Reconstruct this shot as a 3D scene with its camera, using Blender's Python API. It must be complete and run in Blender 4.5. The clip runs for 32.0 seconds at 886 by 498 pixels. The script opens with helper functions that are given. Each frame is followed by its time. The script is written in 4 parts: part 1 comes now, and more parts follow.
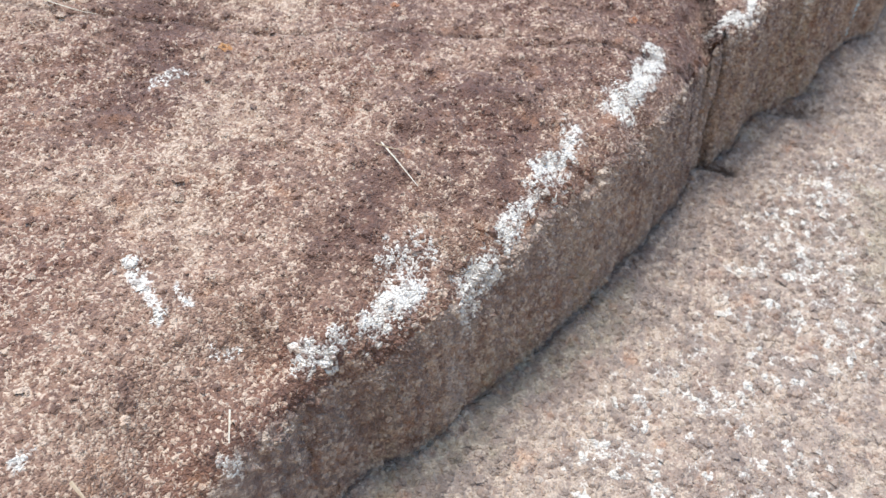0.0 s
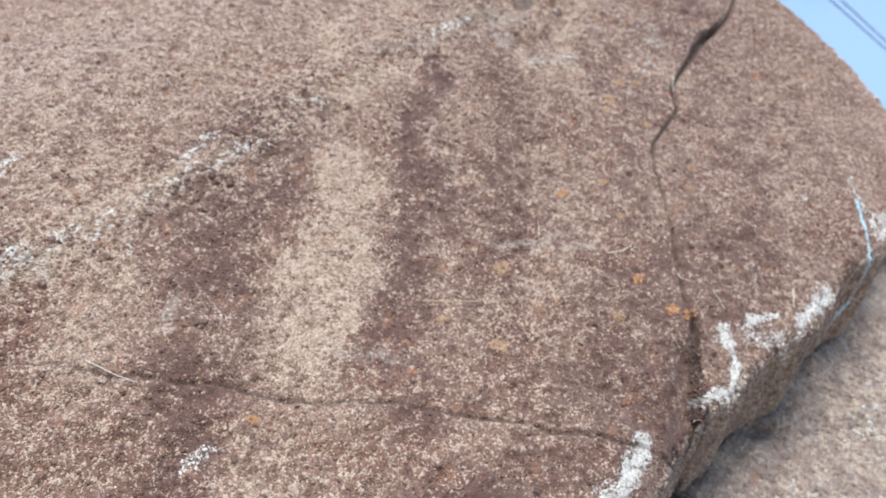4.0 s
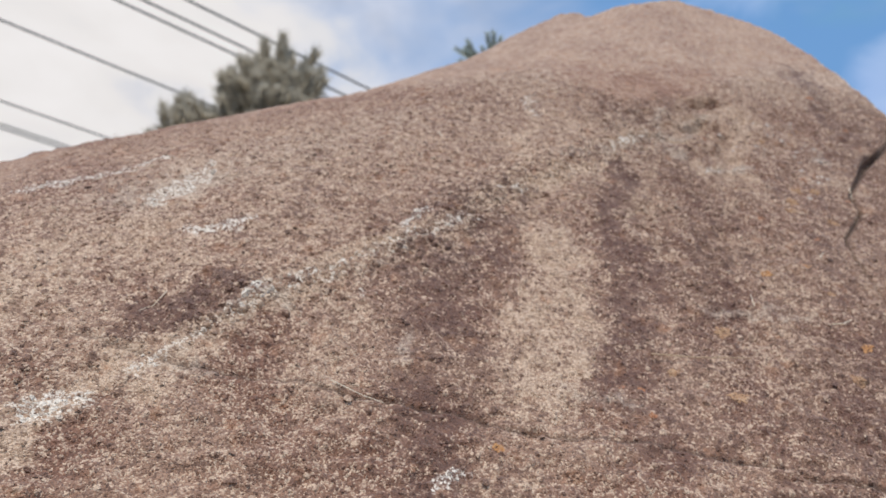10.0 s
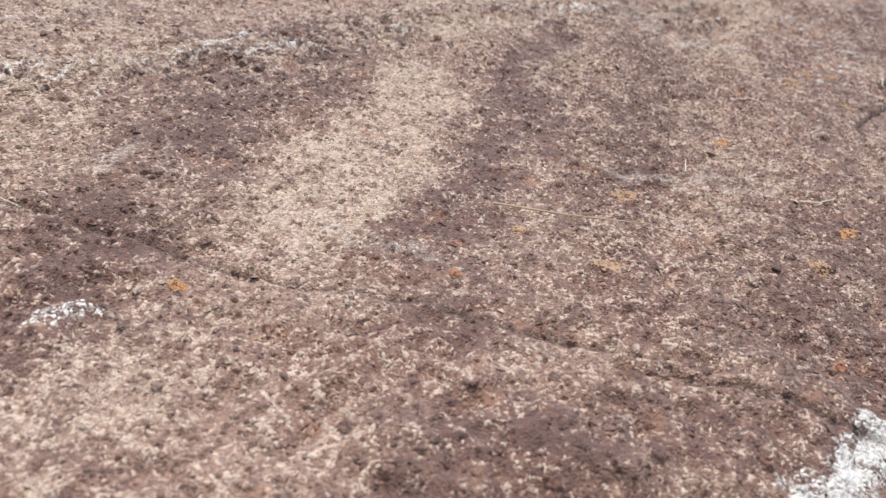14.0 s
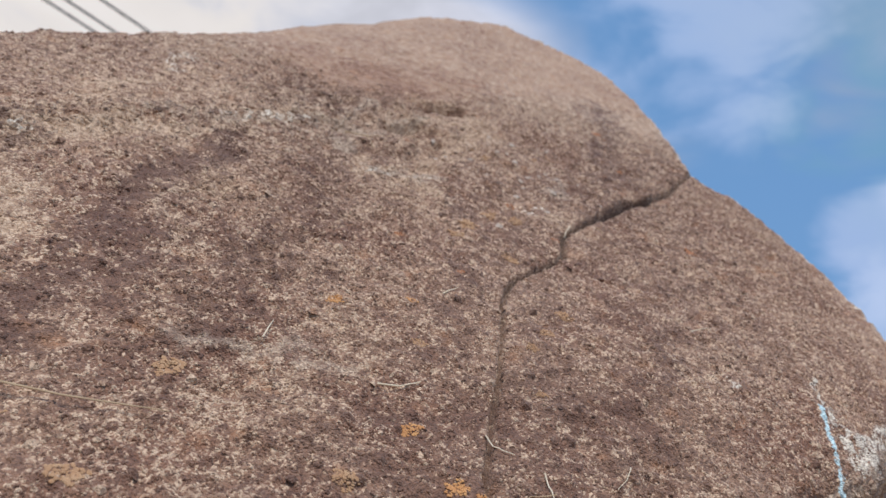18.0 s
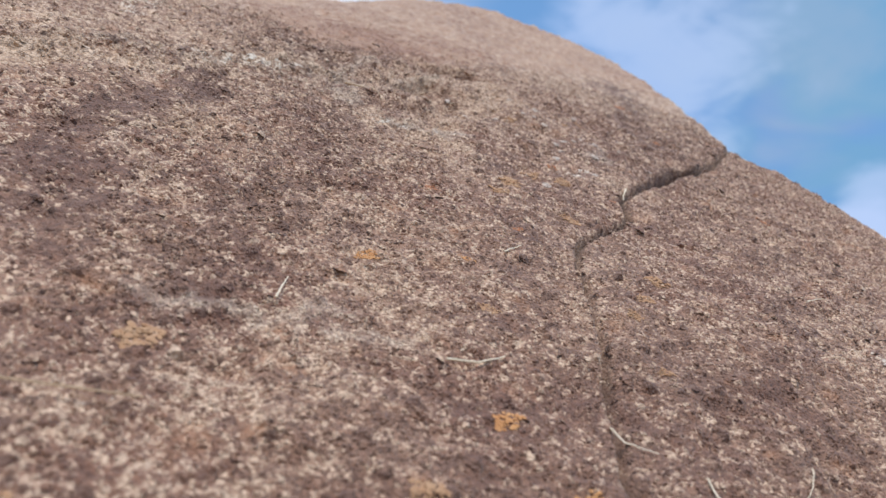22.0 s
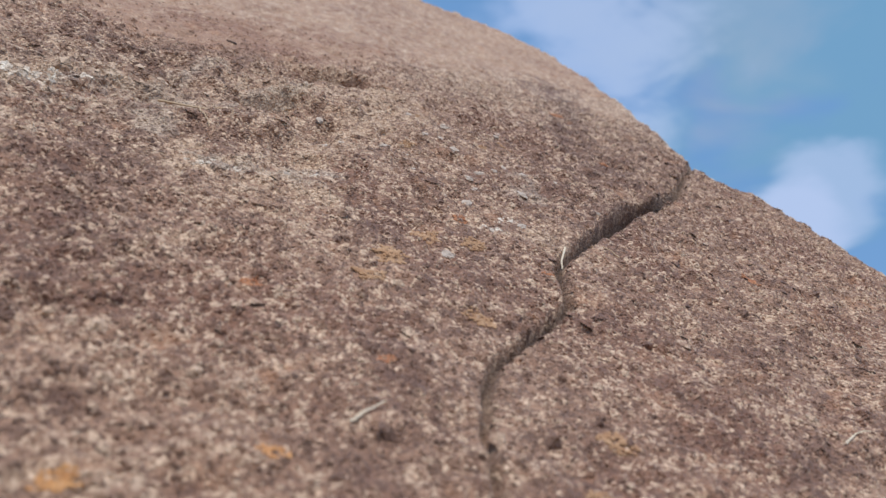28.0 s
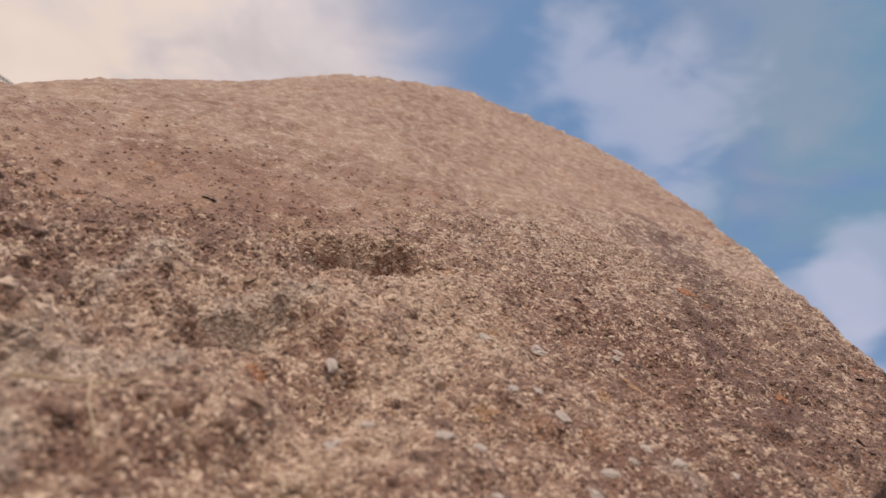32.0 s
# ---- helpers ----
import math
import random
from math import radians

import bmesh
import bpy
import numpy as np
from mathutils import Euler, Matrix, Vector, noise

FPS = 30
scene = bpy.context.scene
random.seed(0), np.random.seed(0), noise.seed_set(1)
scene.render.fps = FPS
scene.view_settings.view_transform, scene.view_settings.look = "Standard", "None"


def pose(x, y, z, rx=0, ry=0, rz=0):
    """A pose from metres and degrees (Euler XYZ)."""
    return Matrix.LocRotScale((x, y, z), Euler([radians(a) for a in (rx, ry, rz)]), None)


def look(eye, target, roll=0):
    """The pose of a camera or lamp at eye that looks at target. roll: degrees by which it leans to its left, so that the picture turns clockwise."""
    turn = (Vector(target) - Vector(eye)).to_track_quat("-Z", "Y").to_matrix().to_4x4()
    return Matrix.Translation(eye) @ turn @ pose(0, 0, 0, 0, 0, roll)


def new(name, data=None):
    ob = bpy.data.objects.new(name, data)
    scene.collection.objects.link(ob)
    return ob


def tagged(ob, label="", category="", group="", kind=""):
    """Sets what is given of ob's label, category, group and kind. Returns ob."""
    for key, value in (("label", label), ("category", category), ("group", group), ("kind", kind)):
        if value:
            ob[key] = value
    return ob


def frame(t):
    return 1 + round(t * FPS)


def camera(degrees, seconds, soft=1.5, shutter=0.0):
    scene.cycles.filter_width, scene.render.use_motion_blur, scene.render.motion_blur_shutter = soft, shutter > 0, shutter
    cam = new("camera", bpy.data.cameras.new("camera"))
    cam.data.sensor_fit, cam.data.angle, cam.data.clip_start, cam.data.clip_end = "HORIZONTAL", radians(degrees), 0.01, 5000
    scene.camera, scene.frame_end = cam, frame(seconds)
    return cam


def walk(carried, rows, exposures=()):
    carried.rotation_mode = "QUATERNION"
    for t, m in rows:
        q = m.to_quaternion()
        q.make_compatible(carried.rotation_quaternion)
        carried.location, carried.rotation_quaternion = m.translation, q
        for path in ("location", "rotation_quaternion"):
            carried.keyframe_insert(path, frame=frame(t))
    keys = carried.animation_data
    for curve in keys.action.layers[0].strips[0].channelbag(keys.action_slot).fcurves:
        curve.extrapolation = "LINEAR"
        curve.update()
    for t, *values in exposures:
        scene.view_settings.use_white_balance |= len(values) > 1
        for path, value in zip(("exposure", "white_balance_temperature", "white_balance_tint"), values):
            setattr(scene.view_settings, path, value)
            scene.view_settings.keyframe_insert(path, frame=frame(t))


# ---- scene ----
cam = camera(56.95, 32.0, soft=1.5)
cam.data.dof.use_dof = True
cam.data.dof.focus_distance = 0.58
cam.data.dof.aperture_fstop = 9.4

PATH = [
    (0, pose(0.2631, 0.0382, 1.0913, 90.734, 4.662, -0.721)),
    (0.5, pose(0.3178, 0.056, 1.0994, 91.332, 4.362, -0.692)),
    (1, pose(0.3745, 0.0709, 1.1309, 91.975, 3.805, -0.485)),
    (1.5, pose(0.4149, 0.0909, 1.1745, 92.405, 3.113, -0.513)),
    (2, pose(0.4236, 0.0788, 1.2194, 92.468, 2.252, -0.855)),
    (2.5, pose(0.4047, 0.0523, 1.2461, 92.319, 1.339, -1.397)),
    (3, pose(0.3383, 0.0082, 1.3111, 92.194, 0.295, -2.009)),
    (3.5, pose(0.2722, -0.0008, 1.4148, 92.158, -0.613, -2.618)),
    (4, pose(0.23, -0.0352, 1.4415, 92.049, -1.181, -3.171)),
    (4.5, pose(0.1538, -0.0249, 1.4565, 92.363, -1.293, -3.534)),
    (6.5, pose(0.0505, -0.0746, 1.5121, 95.785, 0.061, -5.378)),
    (7, pose(0.0298, -0.0619, 1.4835, 97.606, 0.517, -5.095)),
    (7.5, pose(0.0069, -0.0518, 1.4157, 99.854, 1.039, -4.456)),
    (8, pose(-0.0025, -0.029, 1.347, 102.554, 1.112, -2.783)),
    (8.5, pose(-0.0011, -0.0215, 1.3096, 104.664, 0.66, -1.034)),
    (9, pose(-0.0001, -0, 1.3, 106.2, 0, -0)),
    (9.5, pose(0.0018, -0.0015, 1.283, 107.329, -1.205, 0.709)),
    (10, pose(0.0614, 0.0004, 1.2331, 108.385, -2.672, 1.376)),
    (10.5, pose(0.137, 0.0189, 1.1941, 109.08, -4.487, 1.837)),
    (11, pose(0.1907, 0.0359, 1.1793, 109.711, -6.492, 2.319)),
    (11.5, pose(0.2553, 0.0477, 1.1807, 110.058, -8.495, 2.784)),
    (12, pose(0.2872, 0.0601, 1.2008, 110.224, -10.071, 3.219)),
    (12.5, pose(0.302, 0.051, 1.2415, 109.991, -10.847, 3.588)),
    (13, pose(0.3062, 0.0849, 1.22, 109.755, -10.456, 4.276)),
    (13.5, pose(0.2927, 0.223, 1.1838, 109.781, -9.357, 5.289)),
    (14, pose(0.3182, 0.3415, 1.1808, 109.782, -8.417, 6.483)),
    (14.5, pose(0.3728, 0.373, 1.2644, 110.041, -8.127, 7.063)),
    (15, pose(0.4064, 0.4295, 1.2872, 110.801, -8.195, 7.175)),
    (15.5, pose(0.4583, 0.4327, 1.3142, 111.726, -8.479, 6.84)),
    (17.5, pose(0.5263, 0.3678, 1.3621, 114.939, -9.846, -1.945)),
    (18, pose(0.5293, 0.3898, 1.3268, 115.026, -9.744, -3.858)),
    (18.5, pose(0.5256, 0.4157, 1.3156, 115.021, -9.554, -5.092)),
    (19, pose(0.5306, 0.4486, 1.3079, 115.08, -9.299, -5.729)),
    (19.5, pose(0.5327, 0.4569, 1.2774, 115.247, -9.019, -5.984)),
    (20, pose(0.5123, 0.4999, 1.2984, 115.564, -8.657, -6.078)),
    (20.5, pose(0.5025, 0.5203, 1.3055, 116.047, -8.2, -6.013)),
    (21, pose(0.4829, 0.5455, 1.3173, 116.776, -7.834, -6.02)),
    (21.5, pose(0.4734, 0.5621, 1.3289, 117.482, -7.427, -6.08)),
    (22, pose(0.4687, 0.5867, 1.3358, 118.12, -7.054, -6.136)),
    (22.5, pose(0.4734, 0.6014, 1.3355, 118.667, -6.776, -6.214)),
    (23, pose(0.4807, 0.6162, 1.346, 119.218, -6.612, -6.313)),
    (23.5, pose(0.4745, 0.6361, 1.3603, 119.64, -6.519, -6.481)),
    (24, pose(0.4762, 0.6574, 1.3746, 119.999, -6.404, -6.693)),
    (24.5, pose(0.4946, 0.6693, 1.3947, 120.108, -6.039, -6.855)),
    (25, pose(0.5009, 0.6869, 1.3981, 120.017, -5.436, -6.894)),
    (25.5, pose(0.5469, 0.6765, 1.4201, 119.814, -4.781, -6.679)),
    (27.5, pose(0.5287, 0.7172, 1.4692, 117.592, -3.564, -8.624)),
    (28, pose(0.5229, 0.7589, 1.5121, 117.438, -3.933, -8.714)),
    (28.5, pose(0.5282, 0.7954, 1.5433, 117.536, -4.471, -8.489)),
    (29, pose(0.5175, 0.8283, 1.5716, 117.982, -4.98, -8.387)),
    (29.5, pose(0.5208, 0.8522, 1.6107, 118.559, -5.436, -8.382)),
    (30, pose(0.5453, 0.848, 1.6438, 119.18, -6.044, -8.237)),
    (30.5, pose(0.5358, 0.8715, 1.6673, 119.866, -6.557, -8.243)),
    (31, pose(0.5352, 0.8789, 1.6899, 120.378, -6.984, -7.974)),
    (31.5, pose(0.5125, 0.9143, 1.7271, 120.934, -7.115, -7.749)),
    (32, pose(0.5033, 0.9479, 1.7489, 121.592, -7.121, -7.524)),
]
walk(cam, PATH, exposures=[(0.0, 0.27, 5850, 7), (3.0, 0.15, 5800, 6), (4.5, 0.06, 5750, 5), (7.0, -0.10, 5950, 6), (9.0, -0.22, 6200, 8),
                           (13.0, -0.38, 6500, 10), (14.2, 0.18, 6050, 9), (15.5, 0.06, 6100, 9), (17.5, -0.38, 6450, 10), (20.0, -0.14, 6300, 9),
                           (23.0, -0.15, 6300, 10), (27.5, -0.28, 6400, 10), (30.2, -0.36, 6450, 10), (31.2, -0.42, 6500, 10), (32.0, -0.54, 7600, 19)])

# ---- world and sun ----
SUN_EL, SUN_AZ = 62.0, -176.0


def sun_vector():
    e, a = radians(SUN_EL), radians(SUN_AZ)
    return Vector((math.sin(a) * math.cos(e), math.cos(a) * math.cos(e), math.sin(e)))


CLOUDS = [
    ((0.47, 0.63, 0.62), 2, 13, 0.50, (1.9, 4.0, 5.4)),
    ((0.30, 0.62, 0.73), 2, 11, 0.50, (3.2, 4.3, 6.0)),
    ((0.24, 0.71, 0.66), 0, 9, 0.55, (5.2, 6.4, 9.2)),
    ((0.50, 0.71, 0.50), 0, 4, 0.50, (5.6, 6.6, 9.4)),
    ((0.455, 0.765, 0.455), 0, 5, 0.50, (5.6, 6.6, 9.4)),
    ((0.49, 0.82, 0.30), 0, 9, 0.50, (6.2, 7.2, 9.6)),
    ((-0.46, 0.79, 0.40), 2, 24, 0.60, (8.9, 8.1, 7.2)),
]


def build_world():
    w = bpy.data.worlds.new("sky")
    scene.world = w
    w.use_nodes = True
    nt = w.node_tree
    nt.nodes.clear()
    out = nt.nodes.new("ShaderNodeOutputWorld")
    bg = nt.nodes.new("ShaderNodeBackground")
    sky = nt.nodes.new("ShaderNodeTexSky")
    sky.sky_type, sky.sun_disc = "NISHITA", False
    sky.sun_elevation, sky.sun_rotation = radians(SUN_EL), radians(SUN_AZ)
    sky.air_density, sky.dust_density, sky.ozone_density = 1.2, 1.5, 2.0
    co = nt.nodes.new("ShaderNodeTexCoord")
    # clouds: stretched noise over the direction, thicker towards the sun
    mp = nt.nodes.new("ShaderNodeMapping")
    mp.inputs["Scale"].default_value = (1.0, 1.0, 1.9)
    mp.inputs["Rotation"].default_value = (0.2, 0.35, 0.5)
    n1 = nt.nodes.new("ShaderNodeTexNoise")
    n1.inputs["Scale"].default_value = 3.1
    n1.inputs["Detail"].default_value = 4.0
    n1.inputs["Roughness"].default_value = 0.5
    n1.inputs["Distortion"].default_value = 0.5
    dot = nt.nodes.new("ShaderNodeVectorMath")
    dot.operation = "DOT_PRODUCT"
    dot.inputs[1].default_value = Vector((-0.66, 0.70, 0.30)).normalized()
    toward = nt.nodes.new("ShaderNodeMapRange")
    toward.inputs["From Min"].default_value, toward.inputs["From Max"].default_value = 0.50, 0.93
    toward.inputs["To Min"].default_value, toward.inputs["To Max"].default_value = -0.15, 0.40
    toward.interpolation_type = "SMOOTHSTEP"
    add = nt.nodes.new("ShaderNodeMath")
    add.operation = "ADD"
    ramp = nt.nodes.new("ShaderNodeMapRange")
    ramp.interpolation_type = "SMOOTHSTEP"
    ramp.inputs["From Min"].default_value, ramp.inputs["From Max"].default_value = 0.45, 0.85
    glow = nt.nodes.new("ShaderNodeMapRange")
    glow.inputs["From Min"].default_value, glow.inputs["From Max"].default_value = 0.35, 1.0
    glow.inputs["To Min"].default_value, glow.inputs["To Max"].default_value = 6.2, 9.2
    hue = nt.nodes.new("ShaderNodeMix")
    hue.data_type = "RGBA"
    hue.inputs["A"].default_value = (0.88, 0.92, 1.10, 1)
    hue.inputs["B"].default_value = (1.06, 1.0, 0.93, 1)
    n2 = nt.nodes.new("ShaderNodeTexNoise")
    n2.inputs["Scale"].default_value = 7.5
    n2.inputs["Detail"].default_value = 5.0
    n2.inputs["Distortion"].default_value = 0.3
    thick = nt.nodes.new("ShaderNodeMapRange")
    thick.inputs["From Min"].default_value, thick.inputs["From Max"].default_value = 0.35, 0.65
    thick.inputs["To Min"].default_value, thick.inputs["To Max"].default_value = 0.80, 1.05
    body = nt.nodes.new("ShaderNodeMath")
    body.operation = "MULTIPLY"
    lit = nt.nodes.new("ShaderNodeVectorMath")
    lit.operation = "SCALE"
    mix = nt.nodes.new("ShaderNodeMix")
    mix.data_type = "RGBA"
    ln = nt.links.new
    ln(co.outputs["Generated"], mp.inputs["Vector"])
    ln(mp.outputs["Vector"], n1.inputs["Vector"])
    ln(co.outputs["Generated"], dot.inputs[0])
    ln(dot.outputs["Value"], toward.inputs["Value"])
    ln(n1.outputs["Fac"], add.inputs[0])
    ln(toward.outputs["Result"], add.inputs[1])
    ln(add.outputs["Value"], ramp.inputs["Value"])
    ln(dot.outputs["Value"], glow.inputs["Value"])
    ln(toward.outputs["Result"], hue.inputs["Factor"])
    ln(hue.outputs["Result"], lit.inputs[0])
    ln(mp.outputs["Vector"], n2.inputs["Vector"])
    ln(n2.outputs["Fac"], thick.inputs["Value"])
    ln(glow.outputs["Result"], body.inputs[0])
    ln(thick.outputs["Result"], body.inputs[1])
    ln(body.outputs["Value"], lit.inputs["Scale"])
    ln(ramp.outputs["Result"], mix.inputs["Factor"])
    veil = nt.nodes.new("ShaderNodeMix")
    veil.data_type = "RGBA"
    veil.inputs["Factor"].default_value = 0.45
    veil.inputs["B"].default_value = (2.3, 5.3, 10.2, 1)
    ln(sky.outputs["Color"], veil.inputs["A"])
    ln(veil.outputs["Result"], mix.inputs["A"])
    ln(lit.outputs["Vector"], mix.inputs["B"])
    # single cloud banks: direction, inner and outer radius in degrees, cover, colour
    sky_colour = mix.outputs["Result"]
    for aim, r0, r1, cover, colour in CLOUDS:
        near = nt.nodes.new("ShaderNodeVectorMath")
        near.operation = "DOT_PRODUCT"
        near.inputs[1].default_value = Vector(aim).normalized()
        ln(co.outputs["Generated"], near.inputs[0])
        ragged = nt.nodes.new("ShaderNodeMath")
        ragged.operation = "MULTIPLY_ADD"
        ragged.inputs[1].default_value = 3.6 * (1 - math.cos(radians(r1)))
        ln(n2.outputs["Fac"], ragged.inputs[0])
        ln(near.outputs["Value"], ragged.inputs[2])
        edge = nt.nodes.new("ShaderNodeMapRange")
        edge.interpolation_type = "SMOOTHSTEP"
        shift = 0.5 * ragged.inputs[1].default_value
        edge.inputs["From Min"].default_value, edge.inputs["From Max"].default_value = math.cos(radians(r1)) + shift, math.cos(radians(r0)) + shift
        edge.inputs["To Max"].default_value = cover
        ln(ragged.outputs["Value"], edge.inputs["Value"])
        lay = nt.nodes.new("ShaderNodeMix")
        lay.data_type = "RGBA"
        lay.inputs["B"].default_value = (*colour, 1)
        ln(edge.outputs["Result"], lay.inputs["Factor"])
        ln(sky_colour, lay.inputs["A"])
        sky_colour = lay.outputs["Result"]
    ln(sky_colour, bg.inputs["Color"])
    bg.inputs["Strength"].default_value = 0.120
    ln(bg.outputs["Background"], out.inputs["Surface"])


build_world()
sun = new("sun", bpy.data.lights.new("sun", "SUN"))
sun.data.energy, sun.data.angle, sun.data.color = 4.4, radians(26.0), (1.0, 0.94, 0.865)
sun.matrix_world = look(sun_vector() * 30.0, (0, 0, 0))


# ---- materials ----
def node_material(name):
    m = bpy.data.materials.new(name)
    m.use_nodes = True
    nt = m.node_tree
    b = nt.nodes["Principled BSDF"]
    return m, nt, b


def simple_material(name, colour, other, scale, rough=0.8, bump=0.2, distance=0.002):
    """Two colours mixed by noise at two scales, with a fine bump."""
    m, nt, b = node_material(name)
    co = nt.nodes.new("ShaderNodeTexCoord")
    n1 = nt.nodes.new("ShaderNodeTexNoise")
    n1.inputs["Scale"].default_value, n1.inputs["Detail"].default_value = scale, 6.0
    n2 = nt.nodes.new("ShaderNodeTexNoise")
    n2.inputs["Scale"].default_value, n2.inputs["Detail"].default_value = scale * 7.0, 3.0
    ad = nt.nodes.new("ShaderNodeMath")
    ad.operation = "MULTIPLY_ADD"
    ad.inputs[1].default_value = 0.5
    mr = nt.nodes.new("ShaderNodeMapRange")
    mr.inputs["From Min"].default_value, mr.inputs["From Max"].default_value = 0.55, 0.95
    mix = nt.nodes.new("ShaderNodeMix")
    mix.data_type = "RGBA"
    mix.inputs["A"].default_value = (*colour, 1)
    mix.inputs["B"].default_value = (*other, 1)
    bp = nt.nodes.new("ShaderNodeBump")
    bp.inputs["Strength"].default_value, bp.inputs["Distance"].default_value = bump, distance
    ln = nt.links.new
    ln(co.outputs["Object"], n1.inputs["Vector"])
    ln(co.outputs["Object"], n2.inputs["Vector"])
    ln(n2.outputs["Fac"], ad.inputs[0])
    ln(n1.outputs["Fac"], ad.inputs[2])
    ln(ad.outputs["Value"], mr.inputs["Value"])
    ln(mr.outputs["Result"], mix.inputs["Factor"])
    ln(mix.outputs["Result"], b.inputs["Base Color"])
    ln(n2.outputs["Fac"], bp.inputs["Height"])
    ln(bp.outputs["Normal"], b.inputs["Normal"])
    b.inputs["Roughness"].default_value = rough
    return m


def attribute(nt, name):
    a = nt.nodes.new("ShaderNodeAttribute")
    a.attribute_name = name
    return a.outputs["Fac"]


def mixed(nt, factor, a, b):
    """Mix of two colours; each may be a socket or a triple."""
    x = nt.nodes.new("ShaderNodeMix")
    x.data_type = "RGBA"
    for key, v in (("A", a), ("B", b)):
        if isinstance(v, tuple):
            x.inputs[key].default_value = (*v, 1)
        else:
            nt.links.new(v, x.inputs[key])
    nt.links.new(factor, x.inputs["Factor"])
    return x.outputs["Result"]


def ranged(nt, value, lo, hi, a=0.0, b=1.0, smooth=True):
    x = nt.nodes.new("ShaderNodeMapRange")
    if smooth:
        x.interpolation_type = "SMOOTHSTEP"
    for key, v in (("From Min", lo), ("From Max", hi), ("To Min", a), ("To Max", b)):
        x.inputs[key].default_value = v
    nt.links.new(value, x.inputs["Value"])
    return x.outputs["Result"]


def maths(nt, op, a, b):
    x = nt.nodes.new("ShaderNodeMath")
    x.operation = op
    for i, v in enumerate((a, b)):
        if isinstance(v, (int, float)):
            x.inputs[i].default_value = v
        else:
            nt.links.new(v, x.inputs[i])
    return x.outputs["Value"]


def noise_tex(nt, co, scale, detail=3.0, rough=0.55):
    x = nt.nodes.new("ShaderNodeTexNoise")
    x.inputs["Scale"].default_value, x.inputs["Detail"].default_value = scale, detail
    x.inputs["Roughness"].default_value = rough
    nt.links.new(co, x.inputs["Vector"])
    return x


def rock_colour(nt, co, tone):
    """Weathered granite: red-brown skin with pale feldspar crumbs; stain, pale, white and crack shade come from the
    mesh.
    """
    stain, pale, white, recess_shade, grey, blue, moss, even = (attribute(nt, n) for n in ("stain", "pale", "white", "recess_shade", "grey", "blue", "moss", "even"))
    fine = noise_tex(nt, co, 520.0, 2.0, 0.6).outputs["Fac"]
    mid = noise_tex(nt, co, 95.0, 4.0, 0.65).outputs["Fac"]
    wide = noise_tex(nt, co, 8.0, 5.0, 0.6).outputs["Fac"]
    patch = noise_tex(nt, co, 34.0, 3.0, 0.6).outputs["Fac"]
    swing = maths(nt, "SUBTRACT", mid, 0.5)
    drift = maths(nt, "SUBTRACT", patch, 0.5)
    pale = maths(nt, "ADD", pale, maths(nt, "MULTIPLY", swing, 1.1))
    stain = maths(nt, "ADD", stain, maths(nt, "ADD", maths(nt, "MULTIPLY", swing, -0.7), maths(nt, "MULTIPLY", drift, -0.6)))
    base = mixed(nt, ranged(nt, wide, 0.36, 0.62), (0.215, 0.100, 0.059), (0.330, 0.193, 0.124))
    base = mixed(nt, ranged(nt, pale, 0.10, 1.0, 0.0, 0.85), base, (0.49, 0.340, 0.222))
    # stain holds real stains plus the shade painted below the broken edge
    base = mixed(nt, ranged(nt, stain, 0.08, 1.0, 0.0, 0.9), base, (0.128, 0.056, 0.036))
    # crumbs: tone is a random value per grain
    sharp = maths(nt, "ADD", 0.5, maths(nt, "MULTIPLY", maths(nt, "SUBTRACT", tone, 0.5), 1.15))
    level = maths(nt, "ADD", sharp, maths(nt, "ADD", maths(nt, "MULTIPLY", swing, 1.15), maths(nt, "MULTIPLY", drift, 0.7)))
    level = maths(nt, "ADD", level, maths(nt, "MULTIPLY", ranged(nt, pale, 0.1, 1.0), 0.32))
    level = maths(nt, "SUBTRACT", level, maths(nt, "MULTIPLY", ranged(nt, stain, 0.1, 0.9), 0.24))
    level = maths(nt, "ADD", 0.45, maths(nt, "MULTIPLY", maths(nt, "SUBTRACT", level, 0.45), ranged(nt, even, 0.0, 1.0, 1.0, 0.5)))
    col = mixed(nt, ranged(nt, level, 0.60, 1.06), base, (0.61, 0.440, 0.310))
    col = mixed(nt, ranged(nt, level, 0.40, 0.04, 0.0, 0.62), col, (0.092, 0.046, 0.032))
    # thin grey crust, broken by the grain
    gl = maths(nt, "ADD", grey, maths(nt, "MULTIPLY", swing, 1.6))
    gl = maths(nt, "MULTIPLY", gl, ranged(nt, grey, 0.02, 0.25))
    col = mixed(nt, ranged(nt, gl, 0.20, 1.0, 0.0, 0.42), col, (0.52, 0.435, 0.345))
    # rusty tint in patches
    rust = noise_tex(nt, co, 31.0, 4.0, 0.65).outputs["Fac"]
    col = mixed(nt, ranged(nt, rust, 0.56, 0.74, 0.0, 0.45), col, (0.40, 0.185, 0.085))
    # olive algae film
    ml = maths(nt, "ADD", moss, maths(nt, "MULTIPLY", swing, 0.9))
    col = mixed(nt, ranged(nt, ml, 0.15, 0.9, 0.0, 0.55), col, (0.30, 0.275, 0.14))
    # white crust
    wl = maths(nt, "ADD", white, maths(nt, "ADD", maths(nt, "MULTIPLY", maths(nt, "SUBTRACT", tone, 0.5), 1.0), maths(nt, "MULTIPLY", swing, 1.5)))
    wl = maths(nt, "MULTIPLY", wl, ranged(nt, white, 0.02, 0.30))
    col = mixed(nt, ranged(nt, wl, 0.26, 1.02, 0.0, 0.95), col, (0.80, 0.725, 0.615))
